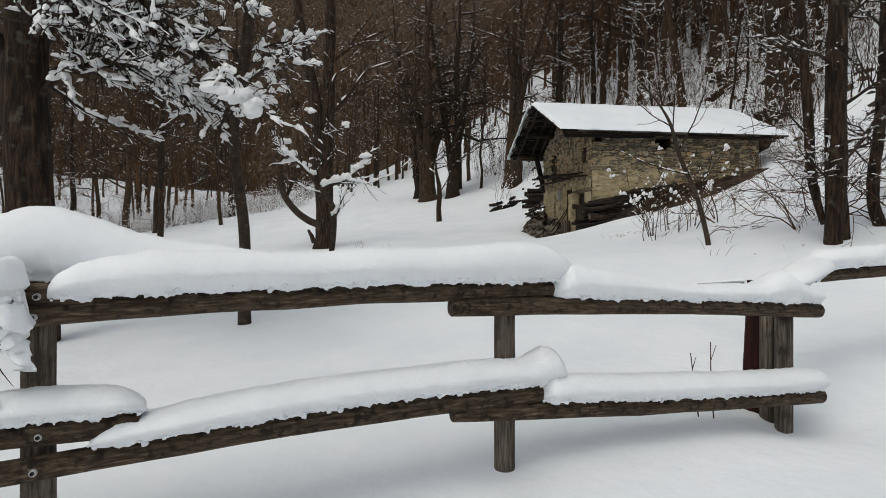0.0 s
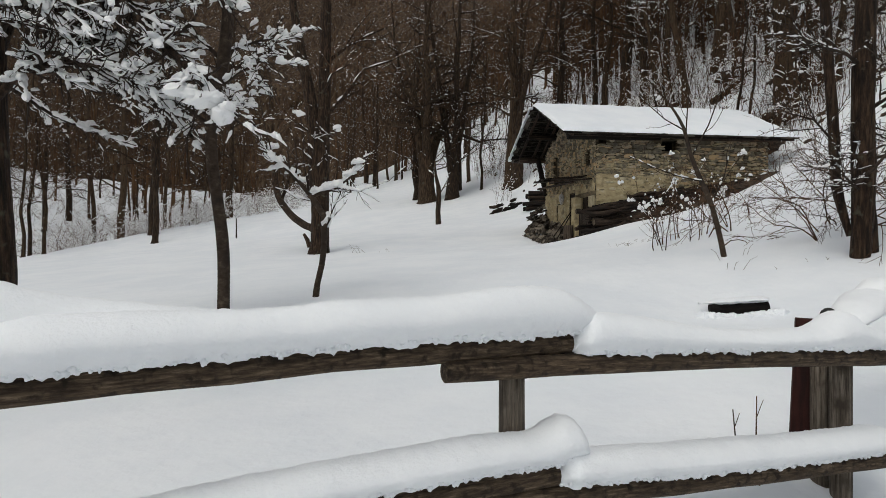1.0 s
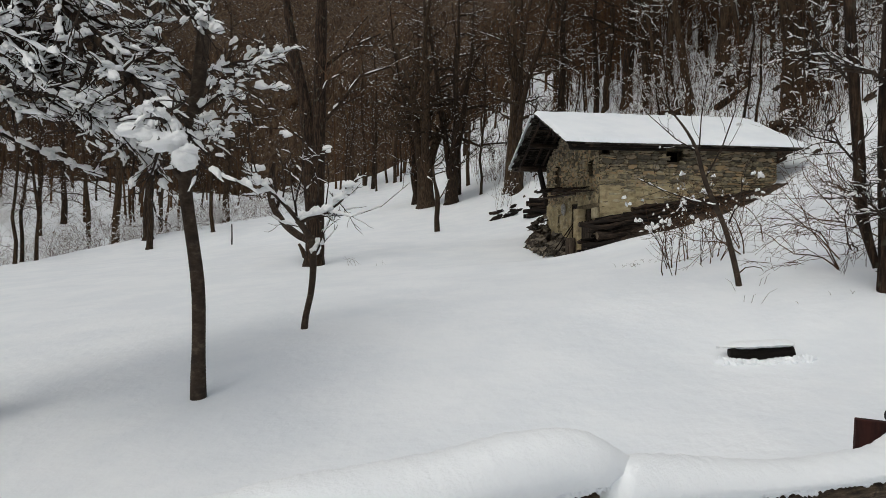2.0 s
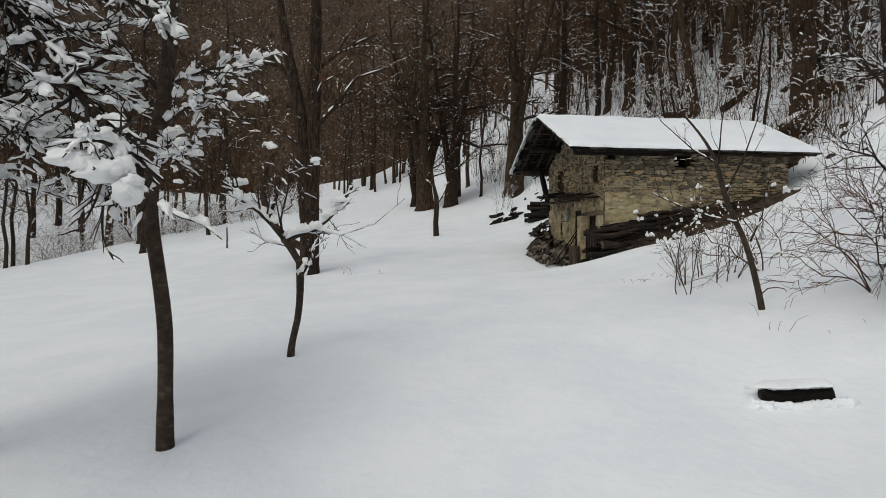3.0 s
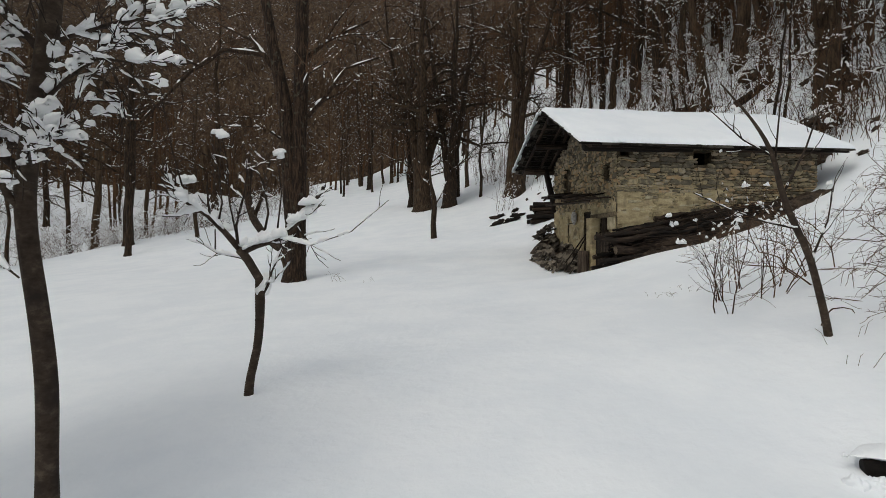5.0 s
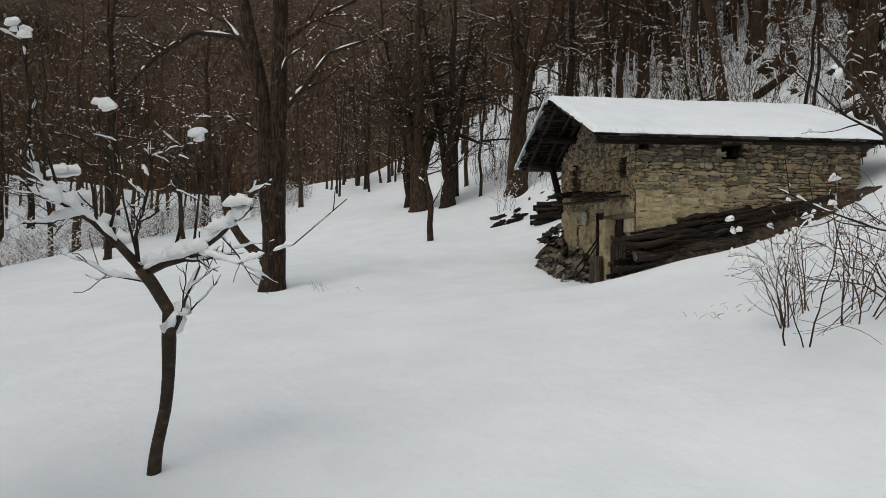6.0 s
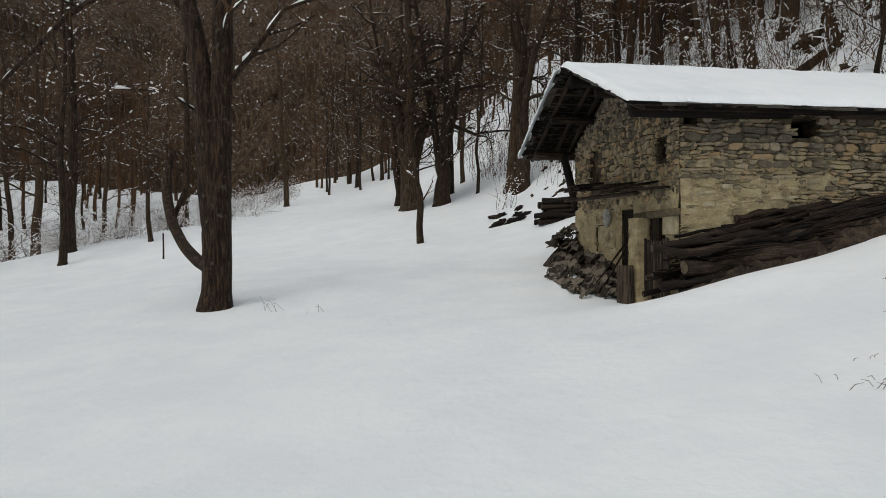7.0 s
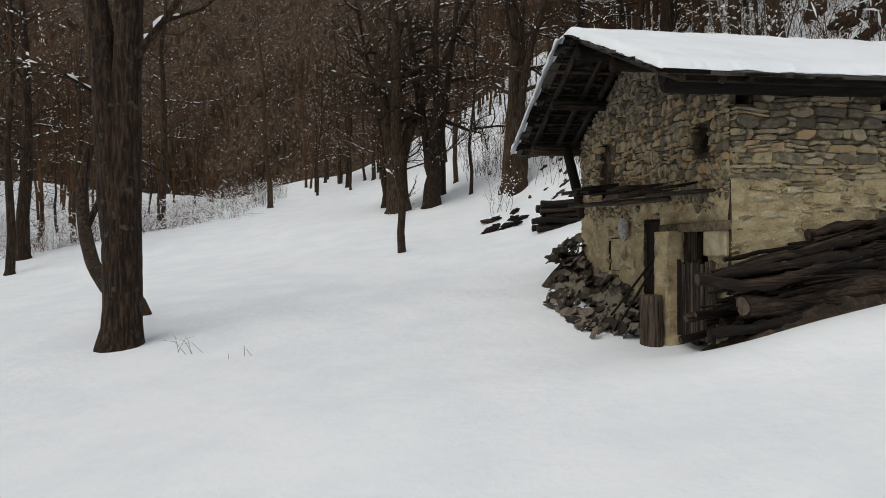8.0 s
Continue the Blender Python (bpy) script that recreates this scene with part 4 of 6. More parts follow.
def build_rubble():
    rng = random.Random(3)
    heap = thing("rubble_heap", HUT, "heap of broken grey stone slabs against the gable", "rubble")
    core = Shape()

    def surf(u, v):
        # height of the heap above the ground, u out from the wall, v along it
        lift = (0.10 + 0.08 * ease(2.2, 3.4, v) + 0.62 * ease(4.2, 5.0, v)) * ease(1.1, 1.6, v) * ease(5.95, 5.2, v)
        return max(0.0, lift * ease(1.35, 0.0, -u))

    def at(a, b):
        u, v = -1.1 * a, 1.5 + 3.85 * b
        x, y, _ = HUT @ Vector((u, v, 0))
        return (u, v, ground_z(x, y) - 0.3 * max(ease(0.5, 1.0, a), ease(0.82, 1.0, b), ease(0.15, 0.0, b)) - 0.03 + surf(u, v) * (0.9 + 0.3 * nz(u * 4, v * 4)))

    core.grid(at, 24, 50)
    part("core", core, EARTH, heap, "dark earth and rubble core")
    for k in range(299):
        v = rng.uniform(1.35, 5.7)
        reach = 1.3 - 0.7 * ease(3.2, 5.0, v)
        u = -rng.uniform(0.04, reach)
        h = surf(u, v)
        x, y, _ = HUT @ Vector((u, v, 0))
        s = Shape()
        w, l, t = rng.uniform(0.05, 0.15), rng.uniform(0.07, 0.24), rng.uniform(0.004, 0.010)
        n = rng.choice((5, 6, 7))
        ring = [(w * math.cos(i * 6.2832 / n) * rng.uniform(0.65, 1.15), l * math.sin(i * 6.2832 / n) * rng.uniform(0.65, 1.15)) for i in range(n)]
        s.v = [(a, b, z + rng.uniform(-0.3, 0.3) * t) for z in (-t, t) for a, b in ring]
        s.f = [tuple(reversed(range(n))), tuple(n + i for i in range(n))] + [(i, (i + 1) % n, n + (i + 1) % n, n + i) for i in range(n)]
        lean = rng.uniform(-78, -25) if rng.random() < 0.75 else rng.uniform(-20, 10)
        part("slab", s, SLATE, heap, smooth=False, m=pose(u, v, ground_z(x, y) + h * 0.95 + 0.02 + (0.06 if lean < -30 else 0), rng.uniform(-14, 22), lean, rng.uniform(-55, 55)))


build_rubble()


# ---- trees ----
class Tree:
    """Three shapes: the trunk, the crown's branches, and the snow that lies on them."""

    def __init__(self, seed, snow=0.3, tuft=0.03, sides=(10, 6, 4, 3), segs=(10, 7, 5, 3), crook=0.16, cushions=False, thin=0.004, by_girth=False, clumps=0.0, tips=0.0):
        self.rng = random.Random(seed)
        self.trunk, self.crown, self.snow_shape = Shape(), Shape(), Shape()
        self.cushions, self.thin, self.by_girth, self.clumps, self.tips = cushions, thin, by_girth, clumps, tips
        self.snow, self.tuft, self.sides, self.segs, self.crook = snow, tuft, sides, segs, crook

    def turn(self, d, angle):
        r = self.rng
        a = d.orthogonal().normalized()
        b = d.cross(a)
        w = r.uniform(0, 2 * math.pi)
        return (d * math.cos(angle) + (a * math.cos(w) + b * math.sin(w)) * math.sin(angle)).normalized()

    def cushion(self, p, d, long, wide, high):
        """One lumpy cushion of snow, flat below, lying along d."""
        r, s = self.rng, self.snow_shape
        d = Vector((d.x, d.y, d.z * 0.6)).normalized()
        side = d.cross(Vector((0, 0, 1))).normalized() if abs(d.z) < 0.95 else Vector((1, 0, 0))
        rings, n = 8, 10
        q = len(s.v)
        bend = r.uniform(-0.3, 0.3) * wide
        for i in range(rings):
            t = -0.94 + 1.88 * i / (rings - 1)
            e = math.sqrt(1 - t * t) * r.uniform(0.72, 1.18)
            c = p + d * (t * long * 0.5) + side * (bend * (1 - t * t) + r.uniform(-0.07, 0.07) * wide)
            for k in range(n):
                w = 2 * math.pi * k / n
                f = e * r.uniform(0.8, 1.2)
                z = math.sin(w)
                c2 = c + side * (math.cos(w) * wide * 0.5 * f) + Vector((0, 0, (z * high if z > 0 else z * high * 0.22) * f))
                s.v.append(tuple(c2))
        for i in range(rings - 1):
            for k in range(n):
                a = q + i * n
                s.f.append((a + k, a + (k + 1) % n, a + n + (k + 1) % n, a + n + k))
        s.f.append(tuple(q + k for k in range(n)))
        s.f.append(tuple(q + (rings - 1) * n + k for k in reversed(range(n))))

    def lay_ridges(self, pts, rads, level):
        """Snow heaped in long uneven ridges on top of the flatter twigs."""
        r, s = self.rng, self.snow_shape
        o, step, n = r.uniform(0, 200), max(0.028, self.tuft * 0.9), 7
        size = self.tuft * (1.25, 1.25, 1.05, 0.62)[min(level, 3)]
        run, far = [], 0.0

        def close():
            m = len(run)
            if m >= 2:
                q = len(s.v)
                for i, (p, side, k, rad) in enumerate(run):
                    e = 0.62 if i in (0, m - 1) else 1.0
                    for j in range(n):
                        w = 2 * math.pi * j / n + 0.3
                        f = e * r.uniform(0.6, 1.4)
                        z = math.sin(w)
                        c = p + side * (math.cos(w) * (k * 0.9 + rad * 0.7) * f)
                        s.v.append((c.x, c.y, c.z + (z * 1.15 * k if z > 0 else z * 0.3 * k) * f))
                for i in range(m - 1):
                    a = q + i * n
                    for j in range(n):
                        s.f.append((a + j, a + (j + 1) % n, a + n + (j + 1) % n, a + n + j))
                s.f.append(tuple(q + j for j in range(n)))
                s.f.append(tuple(q + (m - 1) * n + j for j in reversed(range(n))))
            run.clear()

        for i in range(len(pts) - 1):
            d = pts[i + 1] - pts[i]
            ln = d.length
            flat = math.hypot(d.x, d.y) / max(ln, 1e-6)
            side = d.cross(Vector((0, 0, 1)))
            side = side.normalized() if side.length > 1e-4 else Vector((1, 0, 0))
            for k in range(max(1, int(ln / step))):
                f = k / max(1, int(ln / step))
                at = (far + ln * f) / (self.tuft * 5.0)
                g = 0.5 + 0.9 * nz(o + at, o * 0.37) - (1 - self.snow * min(1.0, flat * 1.1) ** 1.5) - (0.3 if rads[i] > 0.035 else 0)
                if self.by_girth:
                    g += 0.35 * min(1.0, rads[i] / 0.012) - 0.3
                if g > 0:
                    fat = size * (0.35 + 1.3 * g) * r.uniform(0.7, 1.3) * (1 + 0.8 * max(0.0, nz(o - at * 0.3, o * 0.7, 5)))
                    rad = rads[i]
                    if self.by_girth:
                        fat *= min(max(rad / 0.011, 0.42), 1.5)
                    if level > 1 and r.random() < self.clumps:
                        c = self.tuft * r.uniform(1.0, 3.0 if level == 2 else 2.2)
                        self.cushion(pts[i] + d * f + Vector((0, 0, rad + c * 0.12)), d, c * r.uniform(1.6, 3.4), c * r.uniform(1.1, 1.9), c * r.uniform(0.7, 1.25))
                    run.append((pts[i] + d * f + Vector((r.uniform(-0.1, 0.1), r.uniform(-0.1, 0.1), 0)) * fat + Vector((0, 0, rad * 0.7)), side, fat, rad))
                else:
                    close()
            far += ln
        close()

    def lay_snow(self, pts, rads, level):
        """Snow lies in uneven runs along the top of the flatter branches."""
        r = self.rng
        if self.cushions:
            return self.lay_ridges(pts, rads, level)
        scale = self.tuft * (1.15, 1.15, 0.85, 0.62)[min(level, 3)]
        for i in range(len(pts) - 1):
            d = pts[i + 1] - pts[i]
            flat = math.hypot(d.x, d.y) / max(d.length, 1e-6)
            if r.random() > self.snow * (2.9, 2.9, 1.3, 0.4)[min(level, 3)] * min(1.0, flat * 1.15) ** 2:
                continue
            f = r.uniform(0.0, 0.5)
            while f < 0.95:
                g = min(1.0, f + r.uniform(0.12, 0.42 if level > 1 else 0.8))
                k = scale * r.uniform(0.45, 1.15) + rads[i] * 0.4
                m = 4 if g - f > 0.25 else 3
                pp, rr = [], []
                for j in range(m):
                    p = pts[i] + d * (f + (g - f) * j / (m - 1))
                    w = k * (0.35 if j in (0, m - 1) else r.uniform(0.6, 1.4))
                    pp.append(p + Vector((r.uniform(-0.4, 0.4) * k, r.uniform(-0.4, 0.4) * k, rads[i] * 0.6 + w * 0.5)))
                    rr.append(w)
                self.snow_shape.tube(pp, rr, 4, caps=False)
                f = g + r.uniform(0.05, 0.5)

    def limb(self, pts, r0, r1, level, kids=0, reach=1.0, start=0.25, up=0.12, droop=0.0, trunk=False, last=3, spread=(0.5, 1.1)):
        """A limb through given points; kids grow from it."""
        pts = [Vector(p) for p in pts]
        n = len(pts) - 1
        rads = [max(r0 + (r1 - r0) * (i / n) ** 0.8, self.thin * (1 - 0.4 * i / n)) for i in range(n + 1)]
        (self.trunk if trunk or r0 > 0.03 else self.crown).tube(pts, rads, self.sides[min(level, 3)], caps=level < 2)
        if level:
            self.lay_snow(pts, rads, level)
        r = self.rng
        if level > 1 and r.random() < self.tips:
            for _ in range(r.choice((1, 2, 3))):
                c = r.uniform(0.022, 0.05)
                self.cushion(pts[-r.choice((1, 2))] + Vector((r.gauss(0, 0.02), r.gauss(0, 0.02), c * 0.2)), Vector((r.uniform(-1, 1), r.uniform(-1, 1), 0.3)), c * r.uniform(1.4, 2.6), c * r.uniform(1.2, 1.8), c * r.uniform(0.9, 1.4))
        for k in range(kids):
            t = start + (1 - start) * (k + r.random()) / max(kids, 1)
            i = min(int(t * n), n - 1)
            f = t * n - i
            p = pts[i].lerp(pts[i + 1], f)
            d = (pts[i + 1] - pts[i]).normalized()
            e = self.turn(d, r.uniform(*spread))
            e = (e + Vector((0, 0, up - droop))).normalized()
            rad = min((rads[i] * (1 - f) + rads[i + 1] * f) * 0.7, 0.5 * r0)
            self.grow(p, e, reach * r.uniform(0.6, 1.1) * (1.15 - 0.5 * t), rad, level + 1, up, droop, last, spread)

    def grow(self, p, d, length, rad, level, up=0.12, droop=0.0, last=3, spread=(0.5, 1.1)):
        r = self.rng
        n = self.segs[min(level, 3)]
        pts = [p]
        for i in range(n):
            d = (d + Vector((r.gauss(0, self.crook), r.gauss(0, self.crook), r.gauss(0, self.crook) + up * 0.5 - droop * 0.4))).normalized()
            pts.append(pts[-1] + d * (length / n))
        kids = 0 if level >= last else (6 if level == 1 else 5)
        self.limb(pts, rad, rad * (0.35 if level < last else 0.4), level, kids, length * (0.55 if level == 1 else 0.5), 0.2, up, droop, False, last, spread)

    def place(self, name, label, m, group="", bark=None, trunk_label="", category="tree", twig=None):
        e = thing(name, m, label, category, group)
        if self.trunk.v:
            part("trunk", self.trunk, bark or BARK, e, trunk_label)
        if self.crown.v:
            part("crown", self.crown, twig or TWIG, e, "bare dark branches")
        if self.snow_shape.v:
            tagged(part("snow", self.snow_shape, SNOW_TUFT, e, "snow lying on the branches"), kind="stuff")
        return e


def bole(shape, pts, rads, sides, seed, rough=0.05, step=0.12):
    """A trunk through pts, finely divided, its girth and line uneven, with shallow ridges."""
    pts = [Vector(p) for p in pts]
    line, girth = [], []
    for i in range(len(pts) - 1):
        a, b, c, d = pts[max(i - 1, 0)], pts[i], pts[i + 1], pts[min(i + 2, len(pts) - 1)]
        n = max(1, int((c - b).length / step))
        for k in range(n):
            u = k / n
            line.append(0.5 * (2 * b + (c - a) * u + (2 * a - 5 * b + 4 * c - d) * u * u + (3 * b - a - 3 * c + d) * u ** 3))
            girth.append(rads[i] + (rads[i + 1] - rads[i]) * u)
    line.append(pts[-1])
    girth.append(rads[-1])
    first = len(shape.v)
    shape.tube(line, girth, sides)
    for i, p in enumerate(line):
        for k in range(sides):
            j = first + i * sides + k
            q = Vector(shape.v[j]) - p
            w = 2 * math.pi * k / sides
            f = 1 + rough * (1.2 * nz(math.cos(w) * 1.2 + seed, math.sin(w) * 1.2, p.z * 1.7) + 1.0 * nz(math.cos(w) * 3 + seed, math.sin(w) * 3, p.z * 3.5) + 0.9 * nz(math.cos(w) * 7, math.sin(w) * 7 + seed, p.z * 2.2))
            shape.v[j] = tuple(p + q * f)


def trunk_line(rng, height, n, lean=(0, 0), wob=0.12):
    x = y = 0.0
    out = [Vector((0, 0, -0.5))]
    for i in range(n + 1):
        t = i / n
        out.append(Vector((lean[0] * t * height + x, lean[1] * t * height + y, t * height)))
        x += rng.gauss(0, wob)
        y += rng.gauss(0, wob)
    return out


def forest_tree(seed, height, r0, limbs, reach, snow, tuft, start=0.2, lean=0.04, last=3, thin=0.012, segs=(9, 6, 4, 2), slant=None):
    t = Tree(seed, snow, tuft, sides=(9, 5, 3, 3), segs=segs, crook=0.2, thin=thin)
    pts = trunk_line(t.rng, height, 9, slant or (t.rng.uniform(-lean, lean), t.rng.uniform(-lean, lean)))
    pts.insert(2, pts[1].lerp(pts[2], 0.12))
    n = len(pts) - 1
    rads = [r0 * 1.5, r0 * 1.35, r0 * 1.03] + [r0 * (1 - 0.8 * (i / (n - 2))) for i in range(1, n - 1)]
    t.trunk.tube(pts, rads, 9)
    up_pts = pts[2:]
    n = len(up_pts) - 1
    for k in range(limbs):
        w = start + (0.98 - start) * (k + t.rng.random()) / limbs
        i = min(int(w * n), n - 1)
        p = up_pts[i].lerp(up_pts[i + 1], w * n - i)
        a = t.rng.uniform(0, 2 * math.pi)
        e = Vector((math.cos(a), math.sin(a), t.rng.uniform(0.1, 0.9))).normalized()
        t.grow(p, e, reach * t.rng.uniform(0.5, 1.1) * (1.1 - 0.55 * w), max(0.012, r0 * 0.32 * (1 - 0.6 * w)), 1, 0.1, 0.0, last)
    return t


def on_ground(x, y, turn=0.0, size=1.0, sink=0.03):
    return pose(x, y, ground_z(x, y) - sink, 0, 0, turn) @ Matrix.Scale(size, 4)


def build_forest():
    rng = random.Random(21)
    kinds = []
    label = "tall leafless woodland tree, dark trunk, snow flecks on its twigs"
    specs = [(1, 15, 0.22, 13, 4.2), (2, 17, 0.28, 14, 4.6), (3, 13, 0.15, 12, 3.2), (4, 16, 0.19, 13, 3.8), (5, 11, 0.10, 11, 2.6), (6, 14, 0.13, 12, 3.0), (7, 15, 0.24, 13, 4.4), (8, 13, 0.15, 12, 3.4)]
    for sd, h, r, lm, rc in specs:
        kinds.append(forest_tree(sd, h, r, lm + 3, rc, 0.2, 0.02, start=0.2, slant={7: (-0.13, 0.0), 8: (-0.2, 0.03)}.get(sd)))
    spots = [(-19.6, 42.2, 1), (-17.9, 38.8, 3), (-15.6, 43.1, 2), (-12.2, 85.0, 2), (-12.3, 60.3, 0), (-11.2, 72.8, 2), (-8.4, 77, 3), (-23.9, 37.4, 4), (-24.6, 36.6, 5), (-25.3, 38.2, 4),
             (-27.5, 49, 3), (-5.7, 75.6, 3), (-4.9, 74.5, 2), (-9.7, 78.5, 3), (-6.8, 77.1, 2), (-8.2, 74.0, 0), (-7.4, 70.5, 5), (-3.4, 72.0, 3), (-10.3, 69.0, 5), (-2.6, 66.0, 2), (2.2, 52, 3), (4.4, 41.5, 1), (5.6, 47, 0), (1.3, 47.5, 3),
             (15.1, 34.2, 1), (14.6, 30.2, 7), (13.4, 37.1, 3), (14.5, 23.0, 5), (12.5, 31.9, 6), (12.2, 37.9, 0), (12.0, 40.9, 1), (11.1, 42.7, 0), (10.6, 43.4, 3), (12.7, 36.3, 7),
             (18.2, 34, 3), (7.7, 41, 0), (20.5, 30, 0), (16.4, 28.6, 5), (18.8, 27.5, 3), (2.75, 44.0, 5),
             (14.84, 25.8, 4), (15.9, 26.0, 5), (17.3, 36.4, 1), (15.9, 30.6, 2), (17.2, 31.1, 3), (16.2, 39.4, 3), (17.7, 29.4, 5), (14.95, 39.2, 2), (14.4, 42.7, 1),
             (16.9, 26.6, 2), (18.3, 36.1, 0)]
    taken = [(x, y) for x, y, _ in spots]

    def free(x, y, gap):
        return all((x - a) ** 2 + (y - b) ** 2 > gap * gap for a, b in taken)

    tries = 0
    while len(spots) < 165 and tries < 9000:
        tries += 1
        y = rng.uniform(26, 84)
        x = rng.uniform(-0.95 * y, 0.95 * y)
        d = (x - 10) * 0.96 + (y - 21) * 0.28
        e = valley_side(x, y)
        hill = d > 2.5
        left = e > 1.5
        back = y > 48 + 26 * ease(0, -4, x) and not (1.5 < x < 9.5 and y < 66)
        if not (hill or left or (back and x > -13) or y > 80):
            continue
        if left and e < 40 and rng.random() < 0.8:
            continue
        if hill and x > 9 and y < 32 + 0.3 * x:
            continue
        if 1.0 < x < 9.0 and y < 62:
            continue
        if free(x, y, 2.0):
            taken.append((x, y))
            spots.append((x, y, rng.choice((0, 1, 2, 2, 3, 3, 4, 4, 5, 5))))
    first = {}
    for x, y, k in spots:
        m = on_ground(x, y, rng.uniform(0, 360), rng.uniform(0.85, 1.15), 0.05) if k < 6 else on_ground(x, y, 0, 1, 0.05)
        if k in first:
            copy_thing(first[k], on_ground(x, y, rng.uniform(-15, 15), 1, 0.05) if k > 5 else m)
        else:
            first[k] = kinds[k].place("tree", label, m, "woodland trees")
    # the woods further off, past counting
    protos = [forest_tree(40 + i, 13 + 2 * (i % 3), 0.11 + 0.03 * (i % 3), 11, 3.4, 0.0, 0.05, start=0.1, last=2, segs=(7, 4, 3, 2)) for i in range(5)]
    arrays = []
    for t in protos:
        s = Shape()
        s.v = [tuple(v) for v in t.trunk.v]
        s.f = list(t.trunk.f)
        q = len(s.v)
        s.v += [tuple(v) for v in t.crown.v]
        s.f += [tuple(q + k for k in f) for f in t.crown.f]
        arrays.append(s)
    far = Shape()
    for k in range(720):
        y = rng.uniform(58, 88)
        x = rng.uniform(-0.95 * y, 0.95 * y)
        if k > 230:
            y = rng.uniform(46, 78)
            x = rng.uniform(6, 0.75 * y)
        if k > 370:
            y = rng.uniform(30, 72)
            x = rng.uniform(13, 0.85 * y)
            if (x - 10) * 0.96 + (y - 21) * 0.28 < 10:
                continue
        if 1.5 < x < 9.5 and y < 72:
            continue
        if abs(x + 6) < 9 and y < 74 or 0 < valley_side(x, y) < (9 if y > 44 else 34) or (x - 10) * 0.96 + (y - 21) * 0.28 < 4 and y < 58:
            continue
        s = rng.choice(arrays)
        a, sc = rng.uniform(0, 6.28), rng.uniform(0.8, 1.2)
        c, n, z = math.cos(a) * sc, math.sin(a) * sc, ground_z(x, y) - 0.1
        q = len(far.v)
        far.v += [(x + c * p[0] - n * p[1], y + n * p[0] + c * p[1], z + sc * p[2]) for p in s.v]
        far.f += [tuple(q + i for i in f) for f in s.f]
    tagged(part("far_woods", far, FAR_TWIG, None), "dense brown leafless woods on the slope behind", "woods", kind="stuff")


build_forest()


def build_old_oak():
    t = Tree(77, 0.4, 0.02, sides=(14, 8, 5, 3), thin=0.008)
    bole(t.trunk, [(0.02, 0, -0.4), (0.0, 0, 0.0), (0.01, 0, 0.12), (0.03, 0, 0.35), (0.04, 0, 1.0), (0.05, 0, 1.9), (0.09, 0, 2.8), (0.13, 0, 3.7), (0.18, 0.03, 5.4), (0.21, 0.05, 7.2), (0.25, 0.1, 9.5), (0.35, 0, 13)],
                 [0.47, 0.39, 0.355, 0.32, 0.30, 0.295, 0.265, 0.23, 0.215, 0.20, 0.16, 0.08], 32, 3, 0.06)
    bole(t.trunk, [(0.0, 0.02, 1.2), (-0.06, 0.0, 2.2), (-0.14, -0.02, 3.7), (-0.21, -0.02, 4.6), (-0.32, 0.0, 5.5), (-0.5, 0.0, 6.4), (-0.7, 0.05, 7.4), (-0.95, 0.1, 9.0), (-1.2, 0.1, 12)], [0.2, 0.25, 0.235, 0.21, 0.2, 0.18, 0.16, 0.12, 0.05], 24, 5, 0.06)
    # the low bent stem
    bole(t.trunk, [(-0.1, 0.1, 0.75), (-0.35, 0.4, 0.92), (-0.7, 0.8, 1.05), (-1.3, 1.5, 1.4), (-1.95, 2.4, 2.0), (-2.3, 2.9, 2.7), (-2.35, 3.05, 3.2), (-2.2, 3.1, 3.9)], [0.10, 0.13, 0.13, 0.125, 0.13, 0.125, 0.11, 0.07], 16, 7, 0.06)
    t.trunk.tube([(-1.95, 2.4, 2.0), (-1.75, 2.6, 2.7), (-1.65, 2.7, 3.2)], [0.07, 0.06, 0.03], 8)
    for pts, r in [([(-0.4, 0, 6.1), (-0.9, 0.0, 6.8), (-2.1, 0.0, 6.95), (-3.1, 0.0, 6.3), (-3.9, 0.0, 5.5), (-4.6, 0.0, 4.8)], 0.10), ([(0.1, 0, 4.6), (0.9, -0.2, 5.4), (1.6, -0.3, 6.3), (2.6, -0.4, 6.6)], 0.08),
                   ([(0.1, 0, 6.5), (1.0, 0.4, 7.4), (2.2, 0.5, 8.0)], 0.08), ([(-0.6, 0, 6.4), (-1.4, 0.5, 7.4), (-2.6, 0.6, 8.0)], 0.07), ([(0.1, 0, 5.4), (0.6, -0.8, 6.0), (1.3, -1.6, 6.1)], 0.05),
                   ([(-0.3, 0, 4.2), (-0.7, -0.7, 4.5), (-1.5, -1.3, 4.4)], 0.035)]:
        t.limb(pts, r, r * 0.35, 1, 8, 1.7, 0.3, 0.05)
    t.place("tree", "old oak, forked trunk with lichen and a low bent stem", on_ground(-4.27, 21.9, 0, 1.0, 0.02), bark=OAK_BARK, trunk_label="thick furrowed dark trunk")
    sl = Shape()
    sl.tube([(0, 0, -0.4), (0.0, 0, 0.0), (0.03, 0, 0.35), (0.0, 0, 0.62)], [0.11, 0.105, 0.085, 0.05], 9)
    tagged(part("stump", sl, BARK, None, m=on_ground(-5.2, 24.8) @ pose(0, 0, 0, 0, -24, 20)), "broken leaning stump behind the oak", "stump")


build_old_oak()


